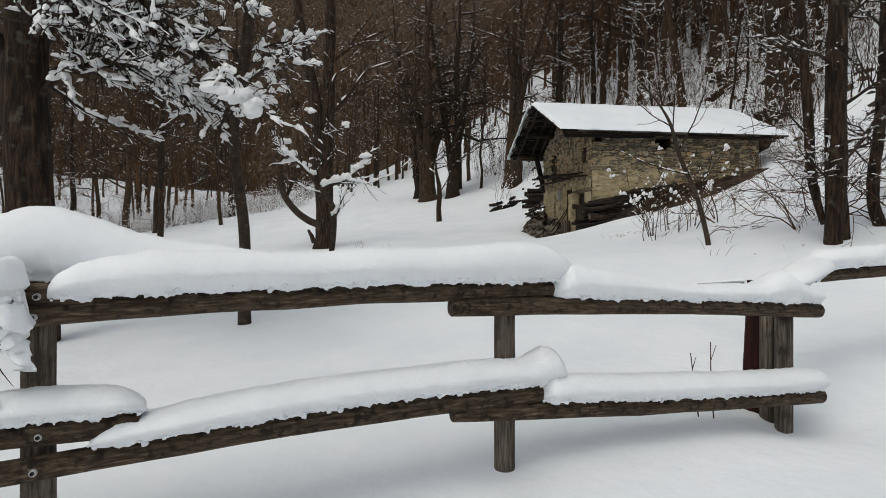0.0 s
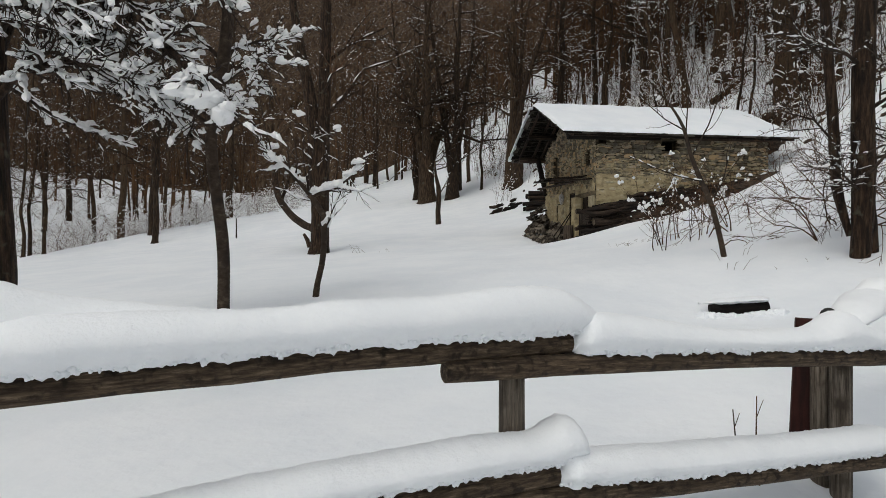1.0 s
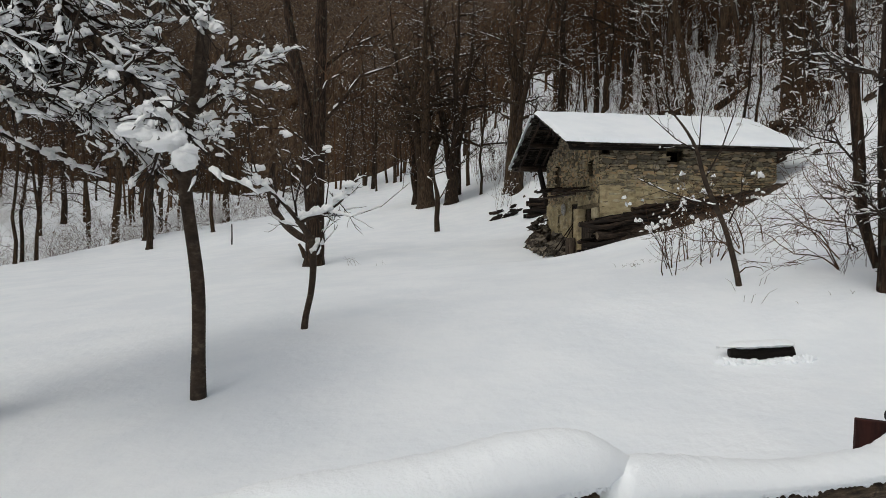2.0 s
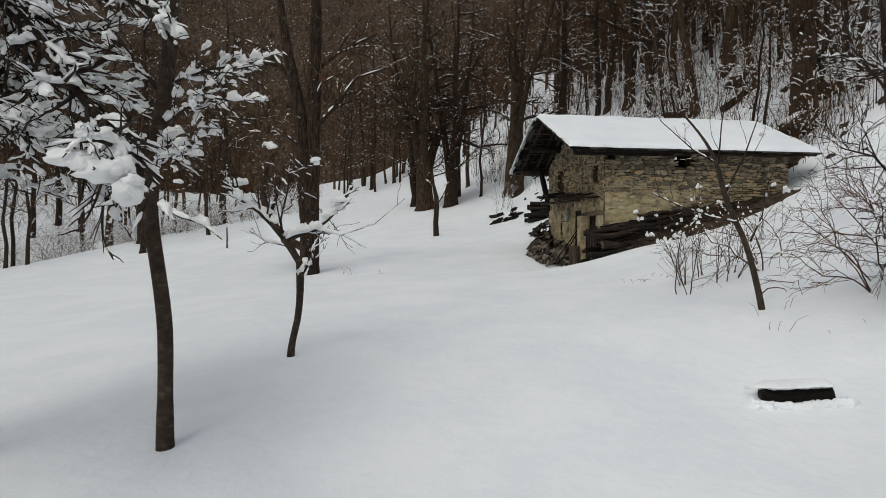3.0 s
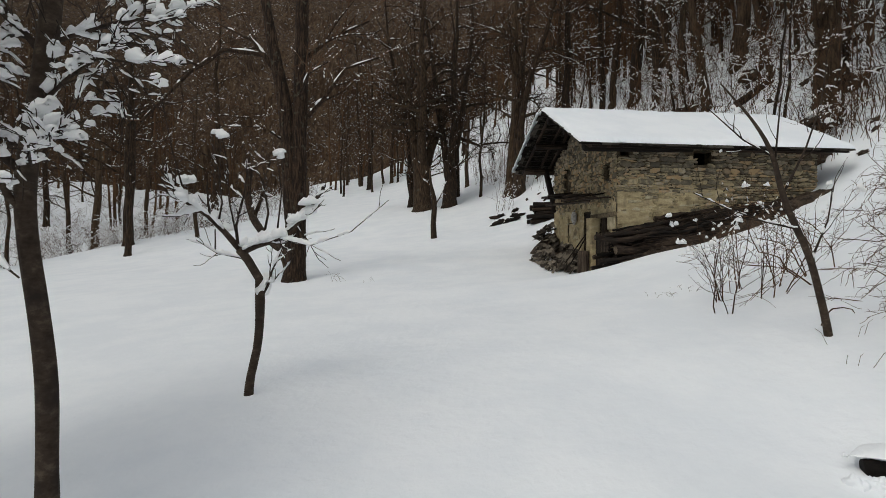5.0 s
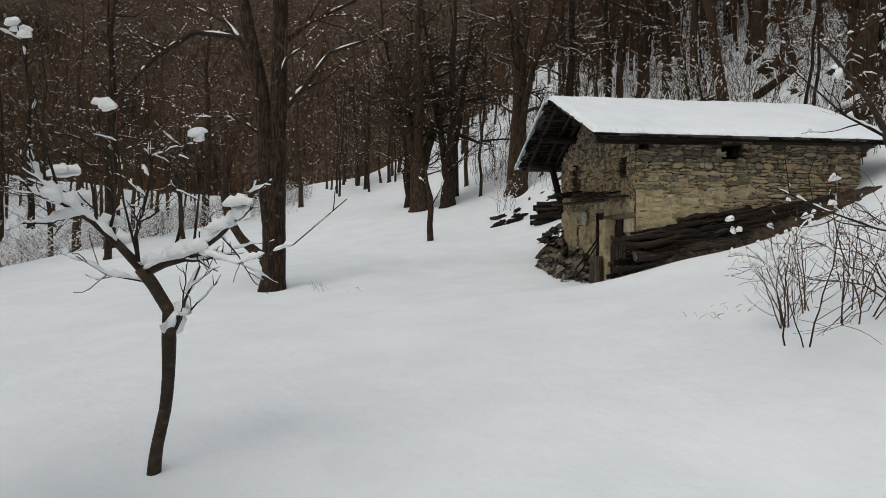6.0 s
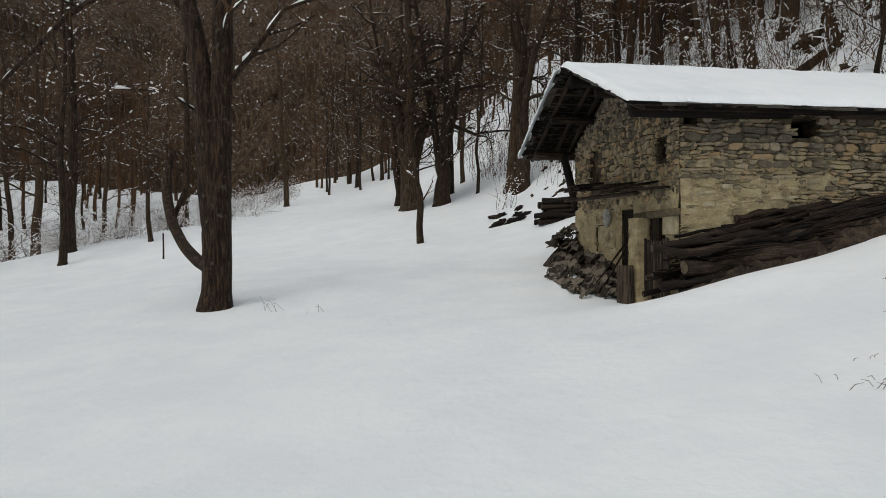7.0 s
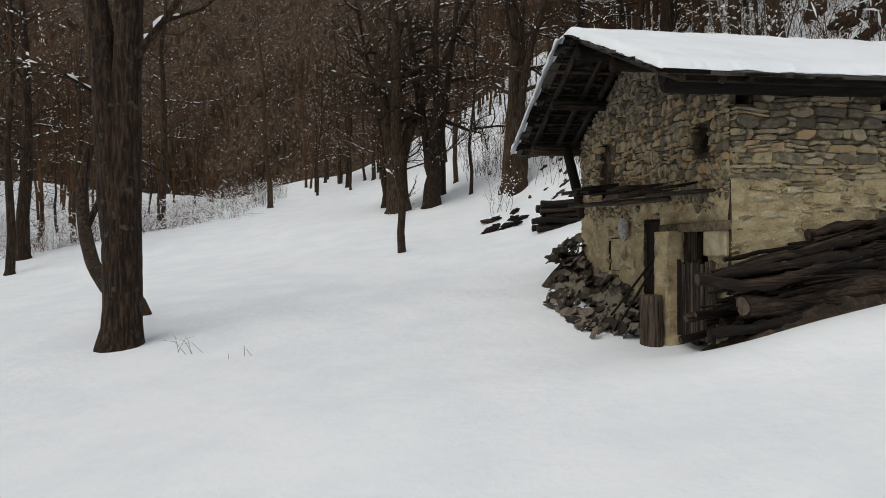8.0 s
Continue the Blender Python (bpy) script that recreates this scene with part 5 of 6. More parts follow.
def build_garden_trees():
    # slim young tree with snow in its crown
    t = Tree(91, 0.6, 0.022, cushions=True, clumps=0.10, thin=0.0048, sides=(14, 7, 5, 4))
    line = [(0.02, 0, -0.4), (0.0, 0, 0.0), (0.0, 0, 0.5), (0.0, 0, 1.07), (-0.05, 0, 1.55), (-0.12, 0, 2.03), (-0.13, 0, 2.45), (-0.02, 0, 3.1), (0.04, 0, 3.6), (0.08, 0, 4.4), (0.12, 0, 5.4)]
    bole(t.trunk, line, [0.085, 0.082, 0.068, 0.066, 0.064, 0.064, 0.066, 0.07, 0.066, 0.055, 0.03], 18, 9, 0.035)
    for pts, r in [([(-0.13, 0, 2.45), (-0.4, -0.2, 2.75), (-0.9, -0.45, 2.95), (-1.5, -0.7, 3.0)], 0.03), ([(-0.05, 0, 2.9), (0.2, -0.1, 3.05), (0.45, -0.2, 3.15), (0.7, -0.25, 3.1)], 0.018),
                   ([(0.0, 0, 3.3), (0.3, 0.2, 3.5), (0.7, 0.3, 3.6)], 0.02), ([(0.0, 0, 3.2), (-0.4, 0.2, 3.6), (-0.9, 0.3, 3.8)], 0.026), ([(-0.1, 0, 2.6), (-0.5, 0.3, 2.75), (-1.1, 0.5, 2.7)], 0.022),
                   ([(0.04, 0, 3.8), (-0.4, -0.3, 4.2), (-0.9, -0.5, 4.3)], 0.022), ([(-0.1, 0, 2.5), (0.05, -0.25, 2.6), (0.25, -0.4, 2.6)], 0.012)]:
        t.limb(pts, r, r * 0.35, 1, 15, 0.6, 0.15, 0.02, 0.05, spread=(0.3, 0.9))
    t.trunk.tube([(-0.12, 0, 2.2), (-0.2, -0.06, 2.3), (-0.24, -0.1, 2.42)], [0.03, 0.026, 0.018], 8)
    t.lay_ridges([Vector((-0.11, -0.03, 1.75)), Vector((-0.145, -0.03, 2.05)), Vector((-0.16, -0.02, 2.3))], [0.05, 0.05, 0.05], 1)
    for x, y, z, a in ((-0.21, -0.08, 2.40, 0.05), (-0.06, -0.07, 2.56, 0.055), (0.02, -0.08, 2.62, 0.045), (-0.13, -0.04, 2.5, 0.04)):
        t.cushion(Vector((x, y, z)), Vector((1, 0.2, 0.1)), a * 2, a * 1.5, a)
    t.place("tree", "slim young tree with heavy snow clinging to its twigs", on_ground(-2.41, 7.45), bark=BARK_SMOOTH, trunk_label="slim smooth grey-brown trunk", twig=NEAR_TWIG)

    # small crooked fruit tree
    t = Tree(14, 0.95, 0.031, by_girth=True, cushions=True, thin=0.004, sides=(12, 8, 5, 4), crook=0.22)
    bole(t.trunk, [(0.0, 0, -0.3), (0.0, 0, 0.0), (0.03, 0, 0.25), (0.095, -0.01, 0.52), (0.13, -0.03, 0.78), (0.14, -0.04, 1.06), (0.12, 0, 1.28), (0.0, 0, 1.48), (-0.09, 0, 1.60)],
                 [0.062, 0.054, 0.046, 0.044, 0.046, 0.052, 0.046, 0.046, 0.05], 16, 11, 0.035)
    for pts, r, k in [([(-0.09, 0, 1.6), (-0.24, -0.05, 1.79), (-0.4, -0.1, 1.96), (-0.6, -0.15, 2.1), (-0.72, -0.2, 2.24), (-0.8, -0.2, 2.42)], 0.036, 7),
                      ([(-0.06, 0, 1.57), (0.1, 0.0, 1.64), (0.28, 0.02, 1.69), (0.5, 0.05, 1.86), (0.66, 0.05, 2.04), (0.8, 0.05, 2.28)], 0.038, 7),
                      ([(-0.1, -0.02, 1.6), (-0.13, 0, 1.85), (-0.06, 0.05, 2.2), (0.0, 0.05, 2.6)], 0.02, 6), ([(0.15, 0.0, 1.66), (0.19, 0.1, 2.0), (0.12, 0.15, 2.35), (0.2, 0.2, 2.6)], 0.016, 5),
                      ([(-0.3, -0.07, 1.85), (-0.28, 0.0, 2.1), (-0.36, 0.1, 2.5)], 0.014, 4), ([(0.15, 0, 1.1), (0.23, -0.05, 1.22), (0.27, -0.06, 1.36), (0.4, -0.1, 1.62)], 0.018, 4),
                      ([(0.35, 0.02, 1.72), (0.7, -0.15, 1.64), (1.15, -0.3, 1.78), (1.55, -0.4, 2.1)], 0.008, 2), ([(-0.05, 0.0, 1.5), (-0.3, -0.1, 1.56), (-0.5, -0.15, 1.7)], 0.010, 5),
                      ([(0.5, 0.05, 1.86), (0.62, 0.1, 1.7), (0.72, 0.15, 1.5)], 0.008, 4)]:
        t.limb(pts, r, r * 0.4, 1, k, 0.42, 0.3, 0.14, 0.0, last=3 if r > 0.012 else 2)
    for x, z, a in ((0.02, 1.66, 0.2), (0.16, 1.71, 0.24), (0.3, 1.75, 0.2), (0.5, 1.92, 0.2), (0.66, 2.09, 0.22), (-0.33, 1.93, 0.22), (-0.56, 2.13, 0.22), (-0.2, 1.8, 0.14), (-0.72, 2.32, 0.2), (0.24, 1.26, 0.14), (-0.05, 1.64, 0.12)):
        for k in range(3):
            t.cushion(Vector((x + t.rng.gauss(0, 0.03), t.rng.gauss(0, 0.02), z + t.rng.uniform(-0.01, 0.02))), Vector((1, t.rng.uniform(-0.3, 0.3), 0.3)), a * t.rng.uniform(0.6, 1.0), t.rng.uniform(0.06, 0.1), t.rng.uniform(0.05, 0.09))
    for pts in ([(-0.1, 0, 1.62), (-0.16, -0.12, 2.1), (-0.14, -0.24, 2.5), (-0.17, -0.33, 2.78)], [(-0.6, -0.15, 2.1), (-0.72, -0.2, 2.6), (-0.78, -0.26, 3.0), (-0.82, -0.3, 3.35)], [(0.3, 0.02, 1.72), (0.36, 0.0, 2.2), (0.3, 0.04, 2.65)]):
        t.limb(pts, 0.011, 0.004, 1, 5, 0.32, 0.4, 0.1, 0.0, last=2)
        for k in range(3):
            t.cushion(Vector(pts[-1]) + Vector((t.rng.gauss(0, 0.035), t.rng.gauss(0, 0.025), t.rng.gauss(-0.02, 0.03))), Vector((1, t.rng.uniform(-0.5, 0.5), 0.2)), t.rng.uniform(0.09, 0.17), t.rng.uniform(0.06, 0.1), t.rng.uniform(0.04, 0.07))
    t.place("fruit_tree", "small crooked fruit tree, snow heaped on its boughs", on_ground(-1.93, 10.08), bark=BARK_SMOOTH, twig=NEAR_TWIG)

    # large tree whose boughs hang over, laden with snow
    t = Tree(55, 0.86, 0.023, cushions=True, clumps=0.10, thin=0.005, sides=(14, 8, 5, 4))
    bole(t.trunk, [(0, 0, -0.5), (0, 0, 0.0), (0.03, 0, 0.6), (0, 0, 1.8), (-0.05, 0, 3.0), (0.0, -0.05, 4.2), (0.1, -0.1, 6.0), (0.2, -0.1, 9)], [0.37, 0.31, 0.26, 0.24, 0.23, 0.20, 0.15, 0.07], 28, 13, 0.06)
    # the long boughs reach over from the trunk to the open side
    off = Vector((-1.3, 2.0, ground_z(-5.95, 8.9) - ground_z(-4.65, 6.9)))
    for pts, r, kids, reach in [([(0.0, 0, 3.1), (0.6, -0.5, 4.0), (1.4, -1.2, 4.35), (2.4, -1.9, 4.0), (3.23, -2.5, 3.3), (3.77, -2.9, 2.79), (4.23, -3.4, 2.33)], 0.11, 30, 0.85),
                                ([(0.0, 0, 3.3), (0.7, -0.7, 4.0), (1.47, -1.3, 3.93), (2.46, -1.9, 3.2), (3.14, -2.3, 2.73), (3.66, -2.6, 2.27)], 0.085, 30, 0.8),
                                ([(0.05, 0, 2.9), (0.53, -0.5, 3.05), (1.24, -0.8, 2.85), (1.85, -1.0, 2.6), (2.44, -1.2, 2.42)], 0.035, 9, 0.5),
                                ([(0.0, 0, 3.4), (0.45, -0.6, 3.9), (1.23, -0.9, 4.0), (2.0, -0.9, 4.08), (2.7, -0.9, 4.1)], 0.07, 24, 0.8),
                                ([(0.0, 0, 3.8), (0.8, -1.2, 4.8), (1.8, -2.2, 4.7), (2.8, -3.0, 4.1), (3.5, -3.4, 3.5)], 0.08, 30, 0.9),
                                ([(0.0, 0, 4.0), (1.0, -0.2, 5.0), (2.2, -0.9, 5.0), (3.2, -1.6, 4.4), (3.9, -2.1, 3.7)], 0.08, 30, 0.9),
                                ([(0.0, 0, 2.7), (0.5, -0.2, 3.05), (1.1, -0.4, 3.1), (1.6, -0.6, 2.95), (1.95, -0.8, 2.75)], 0.05, 26, 0.75),
                                ([(0.0, 0, 3.0), (0.4, -0.5, 3.45), (0.9, -1.0, 3.55), (1.4, -1.4, 3.4), (1.9, -1.7, 3.1)], 0.05, 26, 0.75),
                                ([(0.0, 0, 2.9), (0.5, 0.2, 3.4), (1.1, 0.3, 3.55), (1.9, 0.35, 3.4)], 0.05, 24, 0.8),
                                ([(0.0, 0, 3.3), (0.5, -0.1, 3.9), (1.1, -0.2, 4.1), (1.9, -0.3, 4.0)], 0.05, 24, 0.8),
                                ([(-0.05, 0, 3.2), (-0.7, -0.5, 3.9), (-1.6, -0.9, 4.3)], 0.09, 10, 1.0), ([(0, 0, 3.8), (0.2, 0.9, 4.6), (0.5, 1.9, 5.0)], 0.08, 10, 1.0)]:
        if pts[-1][0] > 2:
            pts = [Vector(p) + off * min(1.0, i / 2) for i, p in enumerate(pts)]
        t.limb(pts, r, r * 0.2, 1, kids, reach, 0.2, 0.0, 0.10, spread=(0.25, 0.8))
        # bare twigs that the wind has swept
        t.snow, kept = 0.05, t.snow
        t.limb(pts, r * 0.6, r * 0.15, 1, kids // 2, reach * 0.9, 0.2, 0.05, 0.0, last=3, spread=(0.4, 1.1))
        t.snow = kept
    # heavier heaps on the crotch and on the drooping bough
    foot = Vector((-4.65, 6.9, ground_z(-4.65, 6.9)))
    heaps = [(0.5, -0.6, 4.0, 0.2, 0.1, 0.1), (1.3, -0.9, 4.1, 0.25, 0.11, 0.1), (2.0, -0.9, 4.15, 0.25, 0.1, 0.1), (1.9, -1.6, 4.25, 0.25, 0.11, 0.1)]
    heaps = [(*(Vector(h[:3]) + off * min(1.0, h[0] / 1.5)), *h[3:], 0.3) for h in heaps]
    heaps += [(*(Vector(p) - foot), *size, 0.38) for p, size in [((-1.99, 5.34, 2.53), (0.12, 0.09, 0.055)), ((-1.90, 5.32, 2.49), (0.08, 0.08, 0.06)), ((-1.79, 5.32, 2.45), (0.13, 0.09, 0.075)),
                                                                 ((-1.71, 5.31, 2.47), (0.07, 0.07, 0.05)), ((-1.66, 5.32, 2.33), (0.085, 0.07, 0.095)), ((-1.61, 5.3, 2.40), (0.06, 0.05, 0.04))]]
    for i, (x, y, z, a, b, c, rough) in enumerate(heaps):
        h = lump(i * 2.7 + 3, a, b, c, rough)
        q = len(t.snow_shape.v)
        t.snow_shape.v += [(x + p[0], y + p[1], z + (p[2] if p[2] > 0 else p[2] * 0.75)) for p in h.v]
        t.snow_shape.f += [tuple(q + k for k in f) for f in h.f]
    t.place("tree", "large old tree, drooping boughs laden with fresh snow", on_ground(-4.65, 6.9), bark=OAK_BARK, trunk_label="thick dark trunk", twig=NEAR_TWIG)


build_garden_trees()


def build_right_side():
    # slim leaning tree
    t = Tree(31, 0.6, 0.02, tips=0.22, by_girth=True, cushions=True, sides=(10, 6, 4, 3))
    bole(t.trunk, [(0.02, 0, -0.3), (0, 0, 0), (-0.08, 0, 0.4), (-0.22, 0, 0.9), (-0.40, 0, 1.3), (-0.53, 0, 1.65), (-0.64, 0, 2.05), (-0.85, 0, 2.4), (-1.2, 0, 2.8)], [0.05, 0.045, 0.041, 0.038, 0.036, 0.033, 0.026, 0.016, 0.007], 14, 15, 0.035)
    for pts, r, k in [([(-0.34, 0, 1.2), (-0.7, 0, 1.28), (-1.1, 0, 1.42), (-1.5, 0, 1.6)], 0.013, 6), ([(-0.5, 0, 1.6), (-0.2, 0.1, 2.1), (0.0, 0.15, 2.6), (0.1, 0.2, 3.1)], 0.014, 4),
                      ([(-0.2, 0, 0.85), (0.05, 0.1, 1.3), (0.2, 0.2, 1.8)], 0.014, 4), ([(-0.62, 0, 2.0), (-0.9, 0.1, 2.2), (-1.35, 0.1, 2.6)], 0.014, 4), ([(-0.6, 0, 1.9), (-0.6, -0.1, 2.5), (-0.5, -0.1, 3.1)], 0.012, 4)]:
        t.limb(pts, r, r * 0.35, 1, k, 0.6, 0.2, 0.15, 0, last=2)
    t.place("tree", "slim leaning sapling with tufts of snow", on_ground(4.42, 10.2), bark=BARK_SMOOTH, twig=NEAR_TWIG)
    # shrubs of many thin stems
    rng = random.Random(8)

    def shrub(seed, stems, h, lean, snow, tuft, r=0.012, crook=0.16, droop=0.0, thin=0.003, base=0.15, last=2, tips=0.0):
        t = Tree(seed, snow, tuft, tips=tips, sides=(6, 5, 4, 3), segs=(10, 9, 6, 4), crook=crook, cushions=tuft < 0.025, thin=thin)
        for k in range(stems):
            a = t.rng.uniform(0, 6.28)
            w = lean * t.rng.uniform(0.2, 1)
            b = Vector((math.cos(a) * base, math.sin(a) * base, -0.08))
            t.grow(b, Vector((math.cos(a) * w, math.sin(a) * w, 1)).normalized(), h * t.rng.uniform(0.6, 1.1), r * t.rng.uniform(0.7, 1.1), 1, 0.05, droop, last)
        return t

    a = shrub(3, 8, 1.4, 0.42, 0.5, 0.016, 0.010, 0.11, 0.0, 0.0028, 0.4, 2, 0.34).place("shrub", "bare shrub of thin upright stems with snow tufts", on_ground(4.2, 11.9), "snowy shrubs", category="shrub")
    for x, y, tn in [(4.6, 12.3, 80), (5.1, 12.8, 170)]:
        copy_thing(a, on_ground(x, y, tn))
    b = shrub(9, 7, 2.2, 1.5, 0.25, 0.014, 0.012, 0.2, 0.2, 0.0034, 0.25, 3).place("shrub", "tall tangled shrub of arching bare stems", on_ground(6.0, 9.9), "tangled shrubs", category="shrub")
    for x, y, tn in [(6.6, 10.6, 100), (7.0, 8.4, 200), (7.4, 11.8, 40), (5.6, 12.2, 300), (8.6, 13.6, 10), (7.2, 9.6, 250), (9.6, 15.6, 90)]:
        copy_thing(b, on_ground(x, y, tn))
    c = shrub(17, 16, 2.2, 1.2, 0.6, 0.03, 0.014, 0.2, 0.2, 0.006, 0.3).place("shrub", "low spreading bush weighed down with snow", on_ground(-20.5, 43.5), "valley bushes", category="shrub")
    for x, y in [(-18.5, 46), (-22, 46), (-24, 43), (-16.5, 49), (-26, 40.5), (-15, 52), (-27, 45), (-19.5, 50), (-30, 44), (-13.5, 54), (-23, 50)]:
        copy_thing(c, on_ground(x, y, rng.uniform(0, 360)))
    d = shrub(23, 8, 1.9, 0.5, 0.3, 0.03, 0.013, 0.16, 0.05, 0.005, 0.3).place("shrub", "thin bare undergrowth stems on the slope", on_ground(3.6, 38), "undergrowth", category="shrub")
    for k in range(26):
        f = k / 25
        y = 44 + 26 * f
        copy_thing(d, on_ground(along(EDGE, y) + rng.uniform(-1.6, 0.4), y, rng.uniform(0, 360)))
    k = 0
    while k < 45:
        y = rng.uniform(22, 50)
        x = rng.uniform(2, 0.8 * y)
        if (x - 10) * 0.96 + (y - 21) * 0.28 > 0.6:
            copy_thing(d, on_ground(x, y, rng.uniform(0, 360)))
            k += 1
    # two dark trunks close by on the bank
    t = Tree(61, 0.5, 0.016, clumps=0.02, sides=(10, 7, 5, 3), crook=0.24, cushions=True, thin=0.005)
    bole(t.trunk, [(-0.03, 0, -0.4), (-0.03, 0, 0), (0.0, 0, 0.4), (0.04, 0.03, 1.2), (0.03, 0.03, 2.4), (0.08, 0, 4.2), (0.05, 0, 7), (0.1, 0, 10)], [0.15, 0.125, 0.13, 0.145, 0.14, 0.125, 0.09, 0.05], 24, 17, 0.06)
    bole(t.trunk, [(0.2, 0.12, -0.3), (0.18, 0.1, 0.1), (0.13, 0.06, 0.5), (0.1, 0.05, 1.2)], [0.11, 0.10, 0.10, 0.06], 16, 19, 0.06)
    bole(t.trunk, [(-0.1, 0.1, 0.3), (-0.22, 0.2, 1.0), (-0.27, 0.2, 1.9), (-0.35, 0.2, 3.0), (-0.42, 0.2, 4.5), (-0.4, 0.2, 7)], [0.04, 0.07, 0.07, 0.065, 0.06, 0.03], 16, 21, 0.06)
    for pts, r, k in [([(0.5, -0.3, 1.95), (0.2, -0.35, 1.5), (-0.1, -0.35, 1.15), (-0.35, -0.35, 0.95), (-0.5, -0.35, 1.1)], 0.03, 8), ([(0.0, 0, 2.6), (-0.3, -0.1, 2.75), (-0.7, -0.2, 2.8), (-1.1, -0.2, 3.0)], 0.03, 8),
                      ([(0.08, 0, 2.0), (0.45, -0.2, 2.3), (0.9, -0.3, 2.5)], 0.03, 7), ([(0.05, 0, 1.3), (0.5, -0.2, 1.5), (1.0, -0.3, 1.8)], 0.025, 7), ([(-0.25, 0.2, 1.6), (-0.6, 0.1, 1.9), (-1.0, 0.1, 2.0)], 0.02, 7),
                      ([(0.0, 0, 0.9), (-0.3, -0.2, 1.0), (-0.6, -0.3, 1.3)], 0.016, 6), ([(0.05, 0, 3.2), (0.5, 0, 3.6), (1.0, -0.2, 3.8)], 0.03, 8), ([(-0.3, 0.2, 2.6), (-0.7, 0.3, 3.2), (-0.9, 0.3, 3.8)], 0.02, 7)]:
        t.limb(pts, r, r * 0.35, 1, k + 3, 0.9, 0.15, 0.06, 0)
    t.place("tree", "dark bank tree with two stems and snowy twigs", on_ground(5.72, 8.95, 0, 1), "bank trees", bark=OAK_BARK, twig=NEAR_TWIG)
    t = Tree(62, 0.5, 0.016, clumps=0.02, sides=(10, 7, 5, 3), crook=0.24, cushions=True, thin=0.005)
    bole(t.trunk, [(0.06, 0, -0.4), (0.04, 0, 0), (-0.07, 0, 0.35), (-0.06, 0, 0.9), (0.02, 0, 1.5), (0.1, 0, 3), (0.15, 0, 5), (0.2, 0, 8)], [0.10, 0.095, 0.085, 0.085, 0.08, 0.07, 0.055, 0.03], 18, 23, 0.06)
    for pts, r, k in [([(0.0, 0, 1.2), (-0.35, -0.1, 1.5), (-0.7, -0.1, 1.6)], 0.02, 7), ([(0.05, 0, 2.0), (-0.4, -0.2, 2.4), (-0.8, -0.2, 2.5)], 0.02, 8), ([(0.0, 0, 1.5), (0.4, -0.2, 1.8), (0.8, -0.2, 2.2)], 0.02, 7), ([(0.1, 0, 3), (-0.3, 0, 3.4), (-0.8, 0, 3.6)], 0.02, 8)]:
        t.limb(pts, r, r * 0.35, 1, k + 3, 0.9, 0.15, 0.06, 0)
    t.place("tree", "slimmer dark bank tree with a crooked foot", on_ground(6.6, 9.3, 0, 1), "bank trees", bark=OAK_BARK, twig=NEAR_TWIG)


build_right_side()


def build_old_chestnuts():
    """The thick trunks at the far edge of the meadow, forking low into several stems."""
    for x, y, r, sd, stems in [(-1.15, 44, 0.58, 71, 4), (0.75, 43.5, 0.44, 72, 3), (4.9, 40.5, 0.38, 73, 2), (-1.9, 46.5, 0.3, 74, 2), (13.2, 24.2, 0.42, 75, 3)]:
        t = Tree(sd, 0.2, 0.018, sides=(14, 6, 4, 3), segs=(9, 7, 5, 3), crook=0.22, thin=0.012)
        fork = t.rng.uniform(2.6, 3.8)
        n = 7
        t.trunk.tube([(0.06 * t.rng.gauss(0, 1), 0.06 * t.rng.gauss(0, 1), -0.5 + (fork + 0.9) * i / n) for i in range(n + 1)],
                     [r * k for k in (1.5, 1.22, 1.05, 0.98, 0.94, 0.95, 0.9, 0.72)], 16)
        for k in range(stems):
            w = 6.28 * (k + 0.6 * t.rng.random()) / stems
            p, d = Vector((math.cos(w) * r * 0.4, math.sin(w) * r * 0.4, fork - 0.3)), Vector((math.cos(w) * 0.16, math.sin(w) * 0.16, 1))
            pts = [p]
            for i in range(9):
                d = (d + Vector((t.rng.gauss(0, 0.09), t.rng.gauss(0, 0.09), 0.08))).normalized()
                pts.append(pts[-1] + d * t.rng.uniform(1.2, 1.6))
            t.limb(pts, r * 0.6, r * 0.12, 0, 9, 3.4, 0.12, 0.0, 0.04, True, 3, (0.8, 1.5))
        for k in range(4):
            w = t.rng.uniform(0, 6.28)
            t.grow(Vector((math.cos(w) * r * 0.8, math.sin(w) * r * 0.8, t.rng.uniform(1.8, fork))), Vector((math.cos(w), math.sin(w), 0.3)).normalized(), t.rng.uniform(2.0, 3.6), 0.05, 1)
        t.place("tree", "thick old chestnut with forked trunk at the meadow edge", on_ground(x, y), "old chestnuts", trunk_label="thick forked trunk")


build_old_chestnuts()


